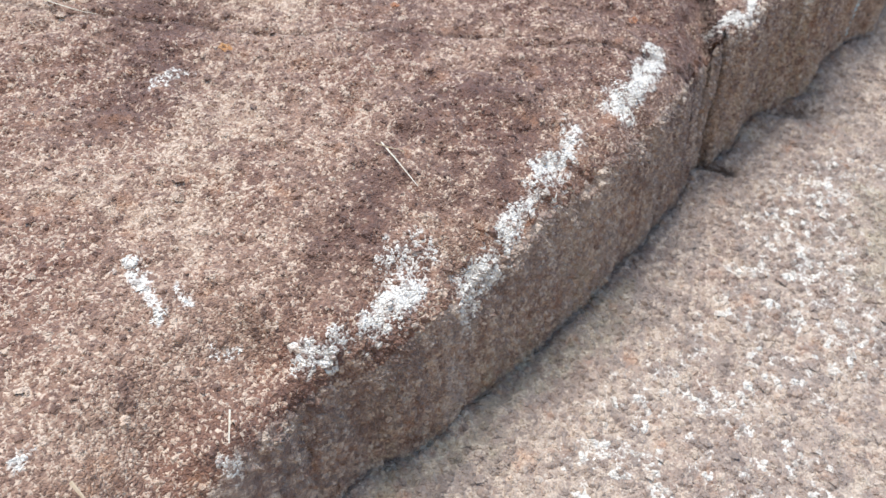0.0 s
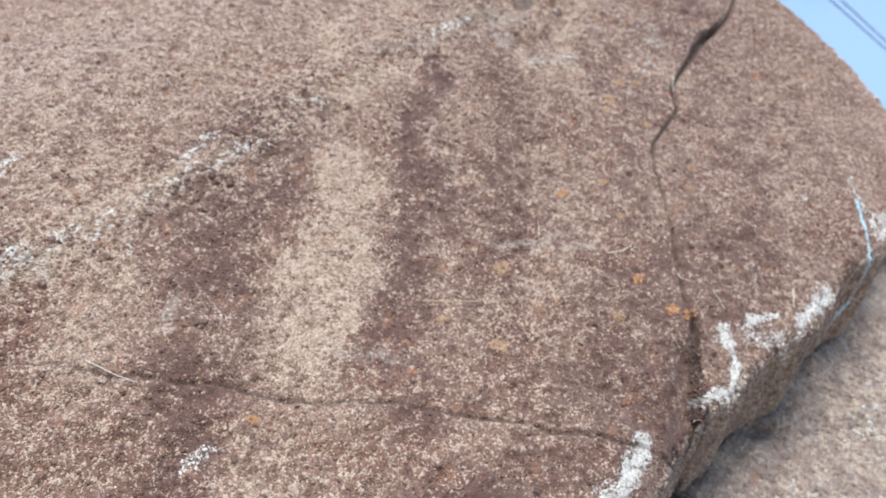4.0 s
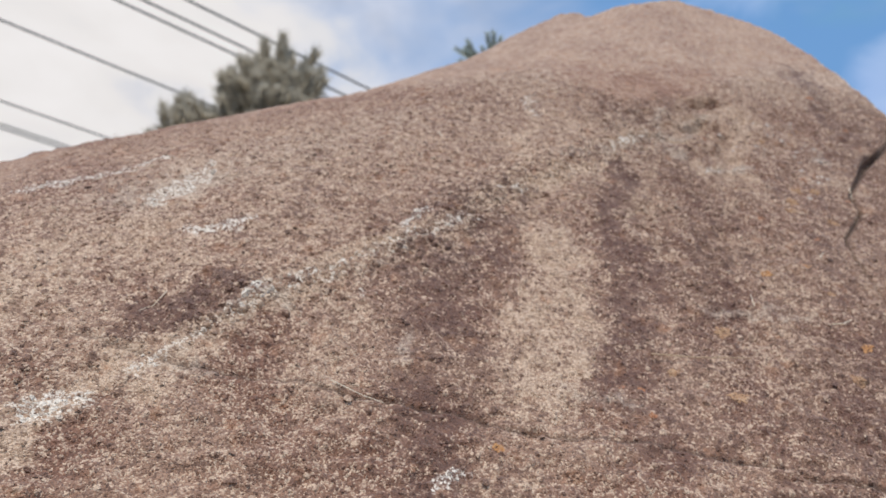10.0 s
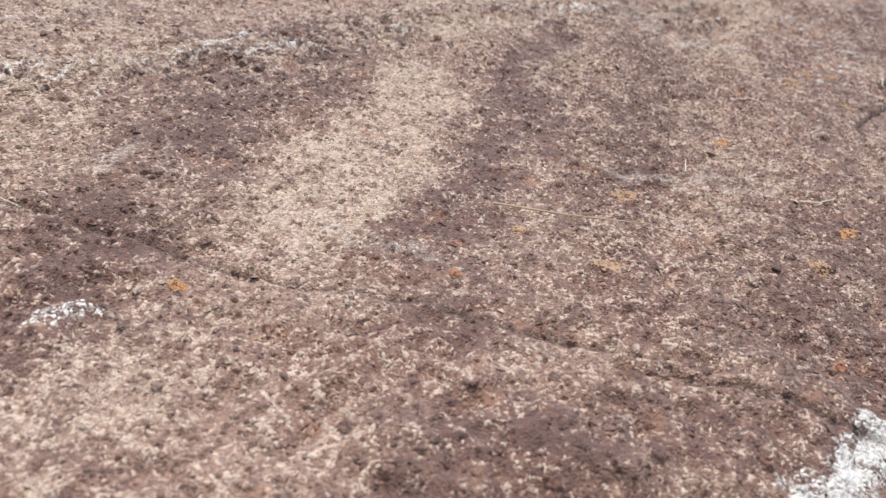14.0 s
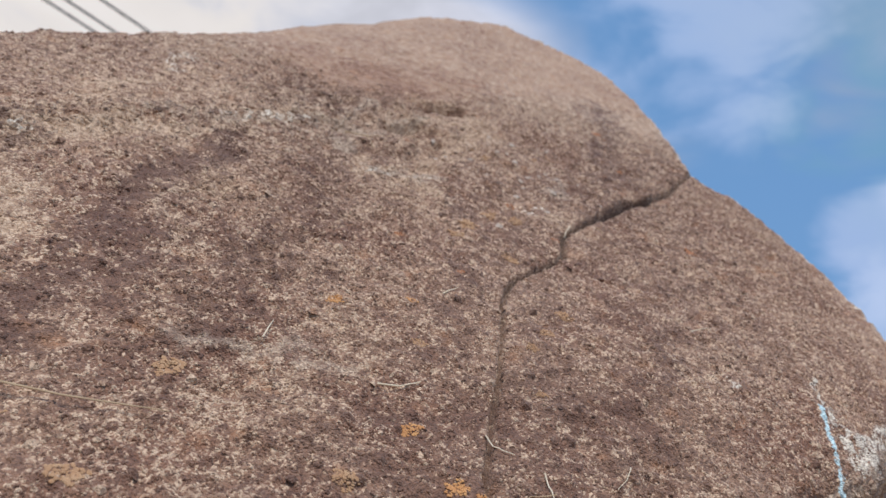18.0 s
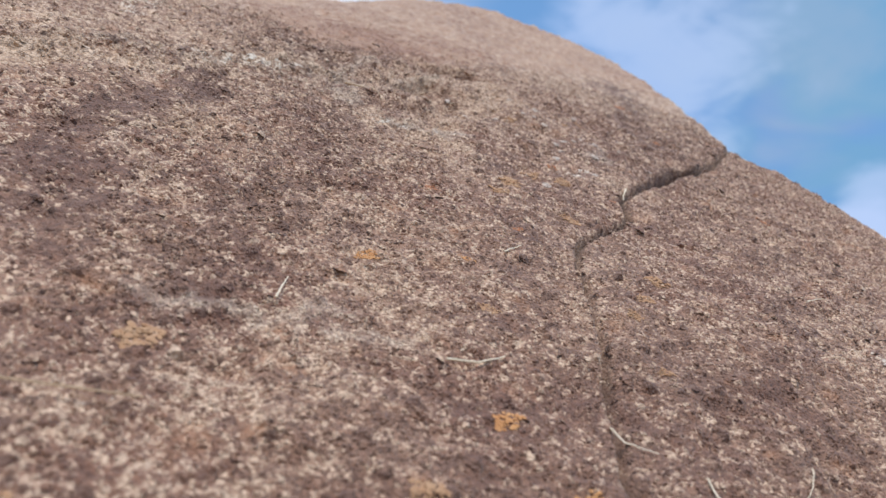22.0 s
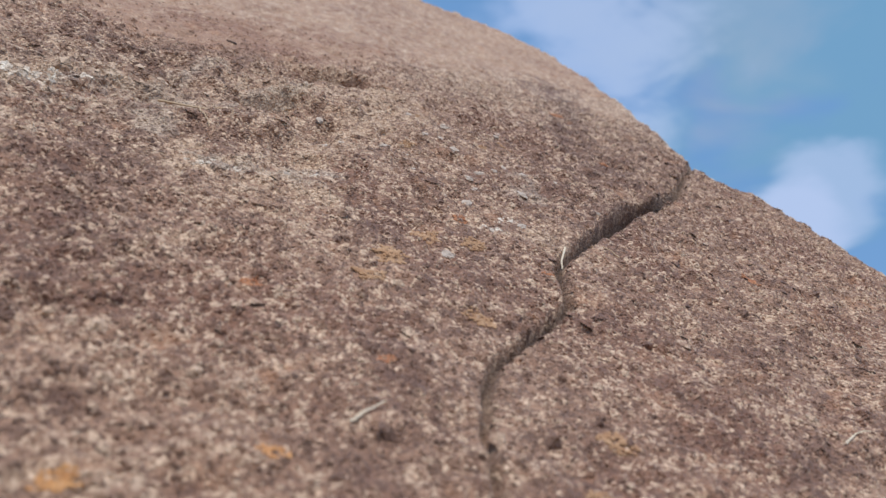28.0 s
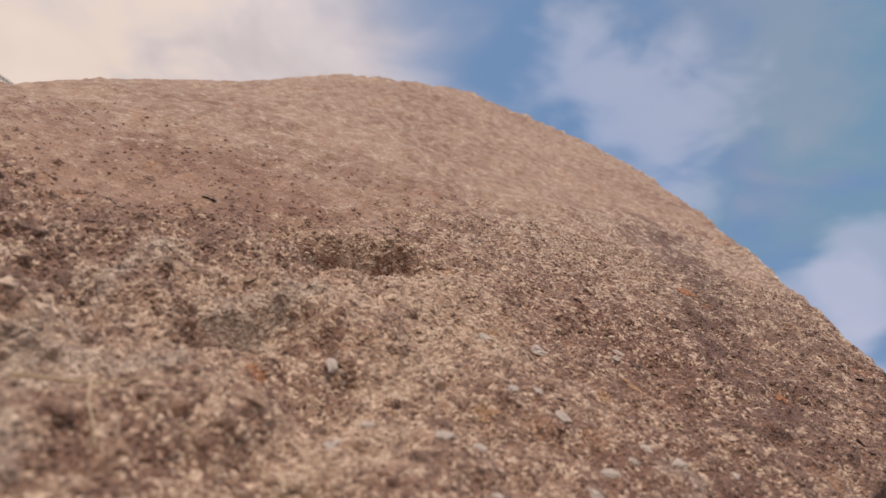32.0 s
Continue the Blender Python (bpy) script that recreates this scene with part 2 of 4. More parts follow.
    col = mixed(nt, ranged(nt, blue, 0.35, 0.7), col, (0.58, 0.78, 0.84))
    col = mixed(nt, ranged(nt, fine, 0.60, 0.30, 0.0, 0.30), col, (0.12, 0.070, 0.055))
    # shade inside cracks, notch and base seam, painted as a near-black brown
    col = mixed(nt, recess_shade, col, (0.050, 0.028, 0.018))
    return col, fine, mid, even


def rock_material(name, crumb=False):
    m, nt, b = node_material(name)
    tc = nt.nodes.new("ShaderNodeTexCoord")
    co = tc.outputs["Object"]
    v = nt.nodes.new("ShaderNodeTexVoronoi")
    v.inputs["Scale"].default_value = 480.0
    warp = noise_tex(nt, co, 260.0, 1.0)
    wv = nt.nodes.new("ShaderNodeVectorMath")
    wv.operation = "MULTIPLY_ADD"
    wv.inputs[1].default_value = (0.006, 0.006, 0.006)
    nt.links.new(warp.outputs["Color"], wv.inputs[0])
    nt.links.new(co, wv.inputs[2])
    nt.links.new(wv.outputs["Vector"], v.inputs["Vector"])
    s = nt.nodes.new("ShaderNodeSeparateColor")
    nt.links.new(v.outputs["Color"], s.inputs["Color"])
    tone = s.outputs["Red"]
    if crumb:
        g = nt.nodes.new("ShaderNodeNewGeometry")
        tone = g.outputs["Random Per Island"]
    col, fine, mid, even = rock_colour(nt, co, tone)
    nt.links.new(col, b.inputs["Base Color"])
    bp = nt.nodes.new("ShaderNodeBump")
    bp.inputs["Strength"].default_value, bp.inputs["Distance"].default_value = 0.72, 0.0024
    h = maths(nt, "ADD", maths(nt, "MULTIPLY", fine, 0.45), maths(nt, "MULTIPLY", ranged(nt, v.outputs["Distance"], 0.75, 0.1), 0.55))
    h = maths(nt, "ADD", h, maths(nt, "MULTIPLY", mid, 1.1))
    nt.links.new(maths(nt, "MULTIPLY", h, ranged(nt, even, 0.0, 1.0, 1.0, 0.45)), bp.inputs["Height"])
    nt.links.new(bp.outputs["Normal"], b.inputs["Normal"])
    b.inputs["Roughness"].default_value = 0.55 if crumb else 0.7
    b.inputs["Specular IOR Level"].default_value = 0.35
    # pale sheen at grazing angles, added in place of haze over the far rock
    b.inputs["Sheen Weight"].default_value, b.inputs["Sheen Roughness"].default_value = 0.14, 0.45
    b.inputs["Sheen Tint"].default_value = (1.0, 0.90, 0.80, 1)
    return m


ROCK = rock_material("weathered_granite")
CRUMB = rock_material("granite_crumbs", True)
EARTH = simple_material("dry_earth", (0.24, 0.185, 0.130), (0.33, 0.265, 0.190), 3.0, 0.95, 0.4, 0.01)
ORANGE = simple_material("orange_lichen", (0.44, 0.20, 0.075), (0.54, 0.29, 0.12), 160.0, 0.9, 0.5, 0.001)
OCHRE = simple_material("ochre_lichen", (0.34, 0.185, 0.095), (0.43, 0.275, 0.16), 160.0, 0.9, 0.5, 0.001)
RUST = simple_material("rust_lichen", (0.35, 0.135, 0.065), (0.42, 0.20, 0.10), 160.0, 0.9, 0.5, 0.001)
STRAW = simple_material("dry_straw", (0.62, 0.52, 0.37), (0.72, 0.63, 0.49), 60.0, 0.6, 0.2, 0.0005)
NEEDLE = simple_material("brown_needle", (0.40, 0.28, 0.17), (0.52, 0.39, 0.25), 60.0, 0.6, 0.2, 0.0005)
BARK = simple_material("pine_bark", (0.10, 0.07, 0.05), (0.17, 0.12, 0.09), 9.0, 0.9, 0.8, 0.03)
QUARTZ = simple_material("milky_quartz", (0.34, 0.27, 0.22), (0.50, 0.42, 0.35), 260.0, 0.7, 0.5, 0.001)


def leaf_material(name, dark, light, through_light):
    """Needles that let part of the light through."""
    m = simple_material(name, dark, light, 2.5, 0.7, 0.1, 0.01)
    nt = m.node_tree
    b, out = nt.nodes["Principled BSDF"], nt.nodes["Material Output"]
    t = nt.nodes.new("ShaderNodeBsdfTranslucent")
    t.inputs["Color"].default_value = (*through_light, 1)
    x = nt.nodes.new("ShaderNodeMixShader")
    x.inputs["Fac"].default_value = 0.62
    nt.links.new(b.outputs["BSDF"], x.inputs[1])
    nt.links.new(t.outputs["BSDF"], x.inputs[2])
    nt.links.new(x.outputs["Shader"], out.inputs["Surface"])
    return m


LEAF = leaf_material("pine_foliage", (0.23, 0.21, 0.165), (0.35, 0.32, 0.25), (0.60, 0.54, 0.43))
PALE_LEAF = leaf_material("pale_pine_foliage", (0.26, 0.30, 0.26), (0.36, 0.40, 0.34), (0.46, 0.50, 0.42))
CABLE = simple_material("cable_sheath", (0.10, 0.10, 0.105), (0.15, 0.15, 0.15), 3.0, 0.6, 0.1, 0.002)


# ---- noise and shape of the boulder, in its own axes: u across, v up the slope, w out of it ----
def hashed(ix, iy, seed):
    n = (ix.astype(np.int64) * 374761393 + iy.astype(np.int64) * 668265263 + seed * 974634777) & 0xFFFFFFFF
    n = ((n ^ (n >> 13)) * 1274126177) & 0xFFFFFFFF
    return ((n ^ (n >> 16)) & 0xFFFF) / 65535.0


def lattice(u, v, size, seed=0):
    """Smooth value noise, 0 to 1."""
    x, y = np.asarray(u) / size, np.asarray(v) / size
    ix, iy = np.floor(x), np.floor(y)
    fx, fy = x - ix, y - iy
    fx, fy = fx * fx * (3 - 2 * fx), fy * fy * (3 - 2 * fy)
    a, b = hashed(ix, iy, seed), hashed(ix + 1, iy, seed)
    c, d = hashed(ix, iy + 1, seed), hashed(ix + 1, iy + 1, seed)
    return (a + (b - a) * fx) * (1 - fy) + (c + (d - c) * fx) * fy


def octaves(u, v, size, seed=0, n=4, gain=0.55):
    total, amp, norm = 0.0, 1.0, 0.0
    for k in range(n):
        c, s = math.cos(k * 0.7 + seed), math.sin(k * 0.7 + seed)
        total = total + amp * lattice(c * u - s * v, s * u + c * v, size / 2 ** k, seed * 7 + k)
        norm += amp
        amp *= gain
    return total / norm


def line_distance(u, v, pts):
    """Distance to an open polyline, and how far along it (0 to 1) the nearest place lies."""
    best, along = np.full(np.shape(u), 1e9), np.zeros(np.shape(u))
    n = len(pts) - 1
    for k in range(n):
        (ax, ay), (bx, by) = pts[k], pts[k + 1]
        dx, dy = bx - ax, by - ay
        f = np.clip(((u - ax) * dx + (v - ay) * dy) / (dx * dx + dy * dy), 0, 1)
        d = np.hypot(u - ax - f * dx, v - ay - f * dy)
        near = d < best
        best, along = np.where(near, d, best), np.where(near, (k + f) / n, along)
    return best, along


def inside(u, v, pts):
    odd = np.zeros(np.shape(u), bool)
    for k in range(len(pts)):
        (ax, ay), (bx, by) = pts[k - 1], pts[k]
        if ay == by:
            continue
        odd ^= ((ay > v) != (by > v)) & (u < (bx - ax) * (v - ay) / (by - ay) + ax)
    return odd


def step(x, lo, hi):
    f = np.clip((x - lo) / (hi - lo), 0, 1)
    return f * f * (3 - 2 * f)


# outline of the upper slab: sharp rim on top and on the right, then the broken edge towards the lower slab
RIM = [(-0.10, 1.25), (0.03, 1.00), (0.14, 1.06), (0.26, 1.125), (0.335, 1.075), (0.395, 1.02), (0.455, 0.985), (0.488, 0.89),
       (0.508, 0.79), (0.519, 0.68), (0.524, 0.485), (0.59, 0.41), (0.625, 0.30), (0.650, 0.16), (0.66, 0.02)]
EDGE = [(0.66, 0.02), (0.556, -0.085), (0.501, -0.145), (0.444, -0.187), (0.346, -0.266), (0.274, -0.317), (0.204, -0.358),
        (0.160, -0.393), (0.112, -0.425), (0.036, -0.503), (-0.010, -0.541), (-0.074, -0.592), (-0.121, -0.624), (-0.165, -0.658),
        (-0.207, -0.692), (-0.252, -0.720), (-0.323, -0.750), (-0.365, -0.785), (-0.46, -0.90), (-0.62, -1.12), (-1.0, -1.7),
        (-1.5, -2.6)]
SLAB = [(-0.02, 5.0)] + RIM[1:] + EDGE[1:] + [(-6.0, -2.6), (-6.0, 5.0)]
LONG_CRACK = [(-0.76, -0.31), (-0.70, -0.322), (-0.63, -0.338), (-0.557, -0.348), (-0.495, -0.357), (-0.42, -0.364),
              (-0.377, -0.369), (-0.322, -0.382), (-0.266, -0.386), (-0.209, -0.397), (-0.146, -0.415), (-0.07, -0.432),
              (-0.016, -0.44), (0.045, -0.451), (0.085, -0.462)]
TALL_CRACK = [(0.53, 0.50), (0.455, 0.375), (0.415, 0.331), (0.378, 0.298), (0.346, 0.256), (0.323, 0.225), (0.292, 0.187),
              (0.268, 0.153), (0.260, 0.127), (0.258, 0.098), (0.225, 0.055), (0.197, 0.021), (0.186, -0.004), (0.176, -0.04),
              (0.172, -0.09), (0.163, -0.16), (0.156, -0.212), (0.150, -0.264), (0.154, -0.302)]
NOTCH = [(0.155, -0.290), (0.148, -0.325), (0.137, -0.362), (0.128, -0.392), (0.124, -0.406)]
LIP = [(-0.95, 0.0), (-0.83, 0.07), (-0.77, 0.10), (-0.71, 0.16), (-0.62, 0.20), (-0.54, 0.26), (-0.43, 0.35), (-0.28, 0.49),
       (-0.21, 0.58), (-0.12, 0.67)]
RIDGE = [(-0.65, -0.27), (-0.60, -0.22), (-0.53, -0.17), (-0.43, -0.08), (-0.33, 0.03), (-0.22, 0.13), (-0.12, 0.22), (-0.01, 0.31)]
BASE = [(-0.27, -0.83), (-0.214, -0.777), (-0.159, -0.722), (-0.097, -0.663), (-0.034, -0.620), (0.022, -0.577), (0.087, -0.519),
        (0.120, -0.478), (0.179, -0.450), (0.235, -0.415), (0.290, -0.372), (0.348, -0.339), (0.437, -0.275)]
SIDE_CRACKS = [[(0.128, -0.398), (0.141, -0.414), (0.146, -0.428), (0.166, -0.437), (0.186, -0.453)], [(0.086, -0.440), (0.099, -0.457), (0.097, -0.480)]]
BEND = [(-1.1, -0.8, -0.5, -0.25, 0.0, 0.1, 0.3), (-0.494, -0.222, -0.005, 0.262, 0.60, 0.82, 1.10)]
PIT = [(0.055, 0.338), (0.075, 0.345), (0.088, 0.36)]
SHELF = [(-0.80, -0.50, -0.25, -0.10, -0.03, 0.04, 0.12, 0.29, 0.42), (0.36, 0.54, 0.56, 0.46, 0.41, 0.435, 0.49, 0.60, 0.70)]
HOLLOW = [(0.105, 0.443), (0.125, 0.452), (0.155, 0.461)]


# low swells and dips of the slab: place, width, rise
SWELLS = [(-0.62, -0.25, 0.14, 0.0069), (-0.42, -0.42, 0.15, -0.0117), (-0.40, -0.10, 0.13, 0.0029), (-0.25, -0.28, 0.13, -0.0057), (-0.20, 0.10, 0.14, 0.0079), (-0.15, -0.58, 0.15, 0.0040), (-0.06, -0.22, 0.12, -0.0059), (0.02, -0.02, 0.12, -0.0017), (0.03, -0.42, 0.14, 0.0064), (0.02, 0.34, 0.12, -0.0028), (0.12, 0.14, 0.12, -0.0005), (0.20, -0.14, 0.13, 0.0071), (0.18, 0.33, 0.12, 0.0004), (0.30, 0.12, 0.13, -0.0006), (0.38, -0.08, 0.14, 0.0115), (0.40, 0.50, 0.16, -0.0022), (0.10, 0.62, 0.20, 0.0029), (-0.38, -0.66, 0.14, -0.0107)]


def swells(u, v):
    return sum(k * np.exp(-((u - a) ** 2 + (v - b) ** 2) / c ** 2) for a, b, c, k in SWELLS)


def height(u, v):
    """How far the rock stands out of its mean plane."""
    u, v = np.asarray(u, float), np.asarray(v, float)
    wob = (octaves(u, v, 0.10, 3, 3) - 0.5) * 0.022
    du, dv = u + wob, v + (octaves(u, v, 0.09, 5, 3) - 0.5) * 0.022
    # the left and back of the slab bend away gently
    s = np.maximum(v - np.interp(u, BEND[0], BEND[1]), 0) * 0.8
    w = -s * s / 2.04
    w = w - 0.45 * np.maximum(-1.25 - u, 0) ** 2
    # low swells, pits and grain
    w = w + swells(u, v) + (octaves(u, v, 0.12, 11, 3) - 0.5) * 0.005 + (octaves(u, v, 0.055, 13, 4) - 0.5) * 0.0075
    rough = 0.5 + 0.8 * step(octaves(u, v, 0.16, 15, 2), 0.35, 0.65) + 0.6 * step(-v, 0.26, 0.45) - 0.6 * step(v, 0.46, 0.60)
    w = w - 0.0015 * rough * step(octaves(u, v, 0.019, 17, 2), 0.60, 0.82)
    w = w + (octaves(u, v, 0.024, 18, 3, 0.6) - 0.5) * 0.0084 * rough
    w = w + (lattice(u, v, 0.0074, 19) - 0.5) * 0.0040
    # thin shell that has flaked off above the lip, and the low ridge below it
    d, a = line_distance(du, dv, LIP)
    up = dv - np.interp(du, [p[0] for p in LIP], [p[1] for p in LIP])
    w = w - 0.010 * step(up, -0.004, 0.006) * step(du, -0.98, -0.8) * step(-du, 0.10, 0.2)
    d, a = line_distance(du, dv, RIDGE)
    w = w + 0.008 * np.exp(-(d / 0.030) ** 2) * (0.6 + 0.8 * octaves(u, v, 0.03, 71, 2))
    d, a = line_distance(du, dv, HOLLOW)
    w = w - 0.030 * np.exp(-(d / 0.013) ** 2)
    d, a = line_distance(du, dv, PIT)
    w = w - 0.014 * np.exp(-(d / 0.012) ** 2)
    lump = np.exp(-((u - 0.07) / 0.16) ** 2 - ((v - 0.33) / 0.12) ** 2)
    w = w + lump * ((octaves(u, v, 0.055, 37, 3, 0.6) - 0.5) * 0.042)
    # cracks
    d, a = line_distance(du, dv, LONG_CRACK)
    w = w - 0.0058 * np.exp(-(d / 0.0026) ** 2) * (0.35 + 0.65 * lattice(u, v, 0.05, 23))
    d, a = line_distance(u + wob * 0.35, v, TALL_CRACK)
    wide = np.interp(a, [0.0, 0.06, 0.11, 0.15, 0.20, 0.25, 0.32, 0.40, 0.47, 0.6, 0.8, 1.0], [0.0030, 0.0036, 0.0048, 0.0084, 0.0074, 0.0050, 0.0038, 0.0032, 0.0031, 0.0028, 0.0022, 0.0026])
    w = w - 3.0 * wide * np.exp(-(d / wide) ** 4)
    # broken gap: a soft slope on one side, a sharp lip on the other
    d, a = line_distance(u + wob * 0.3, v, NOTCH)
    side = u + wob * 0.3 - np.interp(v, [p[1] for p in NOTCH[::-1]], [p[0] for p in NOTCH[::-1]])
    wide = np.where(side < 0, 0.032, 0.0055) * np.interp(a, [0.0, 0.3, 1.0], [0.25, 0.8, 1.1])
    w = w - 0.032 * np.interp(a, [0.0, 0.35, 1.0], [0.15, 0.8, 1.0]) * np.exp(-(d / wide) ** 2)
    # outside the slab it falls: to the lower slab along the broken edge, all the way down along the rim
    out = ~inside(du, dv, SLAB)
    de, a = line_distance(du, dv, EDGE)
    dr, a = line_distance(u, v, RIM)
    near = np.where(out, de, -de)
    bow = (octaves(u, v, 0.07, 87, 3) - 0.5) * 0.022 + (octaves(u, v, 0.018, 89, 3, 0.6) - 0.5) * 0.007 - 0.011
    soft = np.interp(u, [-0.45, -0.20, 0.0, 0.12, 0.16], [0.030, 0.022, 0.016, 0.014, 0.010]) * (0.7 + 0.6 * lattice(u, v, 0.06, 88))
    fall = 3.1 * (np.sqrt((near + bow) ** 2 + soft ** 2) + near + bow) * step(near, -0.12, -0.03)
    low = -0.172 - 0.05 * np.maximum(u - 0.3, 0) + (octaves(u, v, 0.2, 29, 4) - 0.5) * 0.028 + (octaves(u, v, 0.04, 31, 4) - 0.5) * 0.012
    low = low + (lattice(u, v, 0.0078, 19) - 0.5) * 0.0034
    low = low - 1.8 * np.maximum(v - 0.25, 0) - 0.9 * np.maximum(u - 1.5, 0) ** 2
    lower = np.maximum(w - fall, low) - 0.006 * np.exp(-((w - fall - low) / 0.010) ** 2)
    for pts in SIDE_CRACKS:
        d, a = line_distance(u + wob * 0.2, v, pts)
        lower = lower - (0.040 if pts is SIDE_CRACKS[0] else 0.012) * np.exp(-(d / (0.0056 if pts is SIDE_CRACKS[0] else 0.0036)) ** 2)
    lower = lower - 0.03 * np.exp(-((u - 0.32) / 0.035) ** 2 - ((v + 0.352) / 0.010) ** 2)
    rim_out = np.where(out, dr, 0.0)
    back = w - (2.2 * (np.sqrt(rim_out ** 2 + 0.02 ** 2) - 0.02) + 0.6 * np.maximum(rim_out - 0.06, 0))
    back = np.maximum(back, low)
    return np.where(out, np.where((dr < de) | (v > 0.1), back, lower), w - fall)


# stains, and broad washes of tone: lines with a width and a strength
DARK = [
    (0.0632, 0.71, [(-0.349, -0.008), (-0.388, -0.087), (-0.408, -0.155), (-0.409, -0.233), (-0.388, -0.275)]),
    (0.0455, 0.63, [(-0.290, 0.019), (-0.338, -0.043), (-0.320, -0.119)]),
    (0.0313, 0.82, [(-0.119, 0.146), (-0.149, 0.025), (-0.164, -0.080), (-0.188, -0.167), (-0.199, -0.235), (-0.208, -0.309)]),
    (0.0286, 0.52, [(-0.000, 0.160), (-0.022, 0.010), (-0.056, -0.115)]),
    (0.0292, 0.48, [(-0.112, -0.075), (-0.149, -0.187), (-0.178, -0.265)]),
    (0.0367, 0.75, [(-0.630, -0.222), (-0.670, -0.261), (-0.704, -0.281)]),
    (0.0317, 0.37, [(-0.651, -0.097), (-0.599, -0.140)]),
    (0.0417, 0.45, [(0.227, 0.166), (0.160, 0.002), (0.102, -0.158)]),
    (0.0795, 0.40, [(0.379, 0.104), (0.293, -0.083), (0.246, -0.200)]),
]
DARK += [
    (0.0255, 0.66, [(0.357, -0.032), (0.256, -0.182)]),
    (0.0495, 0.60, [(0.408, 0.678), (0.398, 0.507), (0.381, 0.391)]),
    (0.0527, 0.34, [(-0.566, 0.131), (-0.550, 0.013), (-0.577, -0.051)]),
    (0.0562, 0.29, [(-0.369, 0.228), (-0.283, 0.342)]),
    (0.0633, 0.45, [(-0.075, 0.349), (0.033, 0.431)]),
    (0.0537, 0.55, [(-0.418, -0.189), (-0.419, -0.275), (-0.436, -0.333)]),
    (0.0300, 0.52, [(-0.222, -0.323), (-0.218, -0.357)]),
    (0.0514, 0.63, [(-0.431, -0.154), (-0.418, -0.223), (-0.398, -0.276)]),
    (0.0475, 0.71, [(-0.421, -0.348), (-0.414, -0.417), (-0.444, -0.475)]),
]
DARK += [
    (0.0441, 0.63, [(-0.192, -0.166), (-0.181, -0.259), (-0.196, -0.314), (-0.209, -0.366)]),
    (0.0354, 0.66, [(-0.127, 0.098), (-0.143, -0.040), (-0.141, -0.129)]),
    (0.0350, 0.60, [(-0.071, -0.050), (-0.068, -0.146), (-0.058, -0.183)]),
    (0.0285, 0.52, [(0.051, -0.233), (0.036, -0.287)]),
    (0.0221, 0.60, [(-0.227, -0.389), (-0.176, -0.408), (-0.132, -0.391)]),
    (0.0397, 0.52, [(0.397, 0.502), (0.331, 0.292)]),
    (0.0234, 0.75, [(-0.131, 0.132), (-0.136, 0.044), (-0.154, -0.047), (-0.169, -0.117)]),
    (0.0325, 0.45, [(-0.005, 0.248), (-0.015, 0.109), (-0.020, -0.007)]),
    (0.0311, 0.45, [(-0.084, -0.097), (-0.088, -0.162), (-0.105, -0.196)]),
]
DARK += [
    (0.0274, 0.55, [(-0.058, -0.151), (-0.029, -0.145)]),
    (0.0292, 0.52, [(0.063, -0.251), (0.052, -0.294)]),
    (0.0359, 0.40, [(0.247, 0.015), (0.203, -0.121), (0.185, -0.207), (0.175, -0.264)]),
    (0.0108, 0.75, [(0.334, -0.057), (0.300, -0.130), (0.271, -0.154)]),
    (0.0207, 0.52, [(0.269, -0.168), (0.249, -0.243)]),
    (0.0246, 0.71, [(0.417, 0.714), (0.392, 0.533), (0.352, 0.374), (0.372, 0.348)]),
    (0.0319, 0.34, [(0.452, 0.277), (0.404, 0.137), (0.390, 0.053)]),
    (0.0161, 0.55, [(-0.036, -0.103), (-0.050, -0.148), (-0.078, -0.168)]),
    (0.0136, 0.52, [(-0.059, -0.194), (-0.063, -0.232)]),
]
DARK += [
    (0.0198, 0.63, [(0.084, -0.208), (0.056, -0.236)]),
    (0.0204, 0.52, [(0.111, -0.124), (0.098, -0.168)]),
    (0.0162, 0.60, [(0.330, -0.074), (0.285, -0.136)]),
    (0.0104, 0.45, [(0.067, -0.171), (0.070, -0.174)]),
    (0.0230, 0.52, [(0.350, 0.063), (0.423, 0.102)]),
    (0.0185, 0.60, [(0.154, 0.011), (0.149, -0.023)]),
    (0.0057, 0.82, [(0.179, -0.015), (0.169, -0.058), (0.169, -0.075)]),
    (0.0131, 0.66, [(0.010, -0.068), (0.015, -0.068)]),
    (0.0124, 0.60, [(0.063, -0.080), (0.066, -0.079)]),
]
DARK += [
    (0.0104, 0.45, [(0.029, 0.083), (0.025, -0.001)]),
    (0.0198, 0.52, [(0.261, -0.045), (0.265, -0.048)]),
    (0.0136, 0.45, [(0.122, -0.057), (0.104, -0.043)]),
    (0.0225, 0.60, [(0.367, 0.406), (0.381, 0.365)]),
    (0.0158, 0.60, [(0.425, 0.660), (0.400, 0.572)]),
    (0.0073, 0.60, [(0.054, 0.353), (0.038, 0.347), (-0.001, 0.295)]),
    (0.0078, 0.66, [(0.156, 0.300), (0.164, 0.301)]),
    (0.0188, 0.55, [(0.175, 0.221), (0.145, 0.170), (0.128, 0.134)]),
    (0.0151, 0.52, [(0.204, 0.151), (0.214, 0.167)]),
]
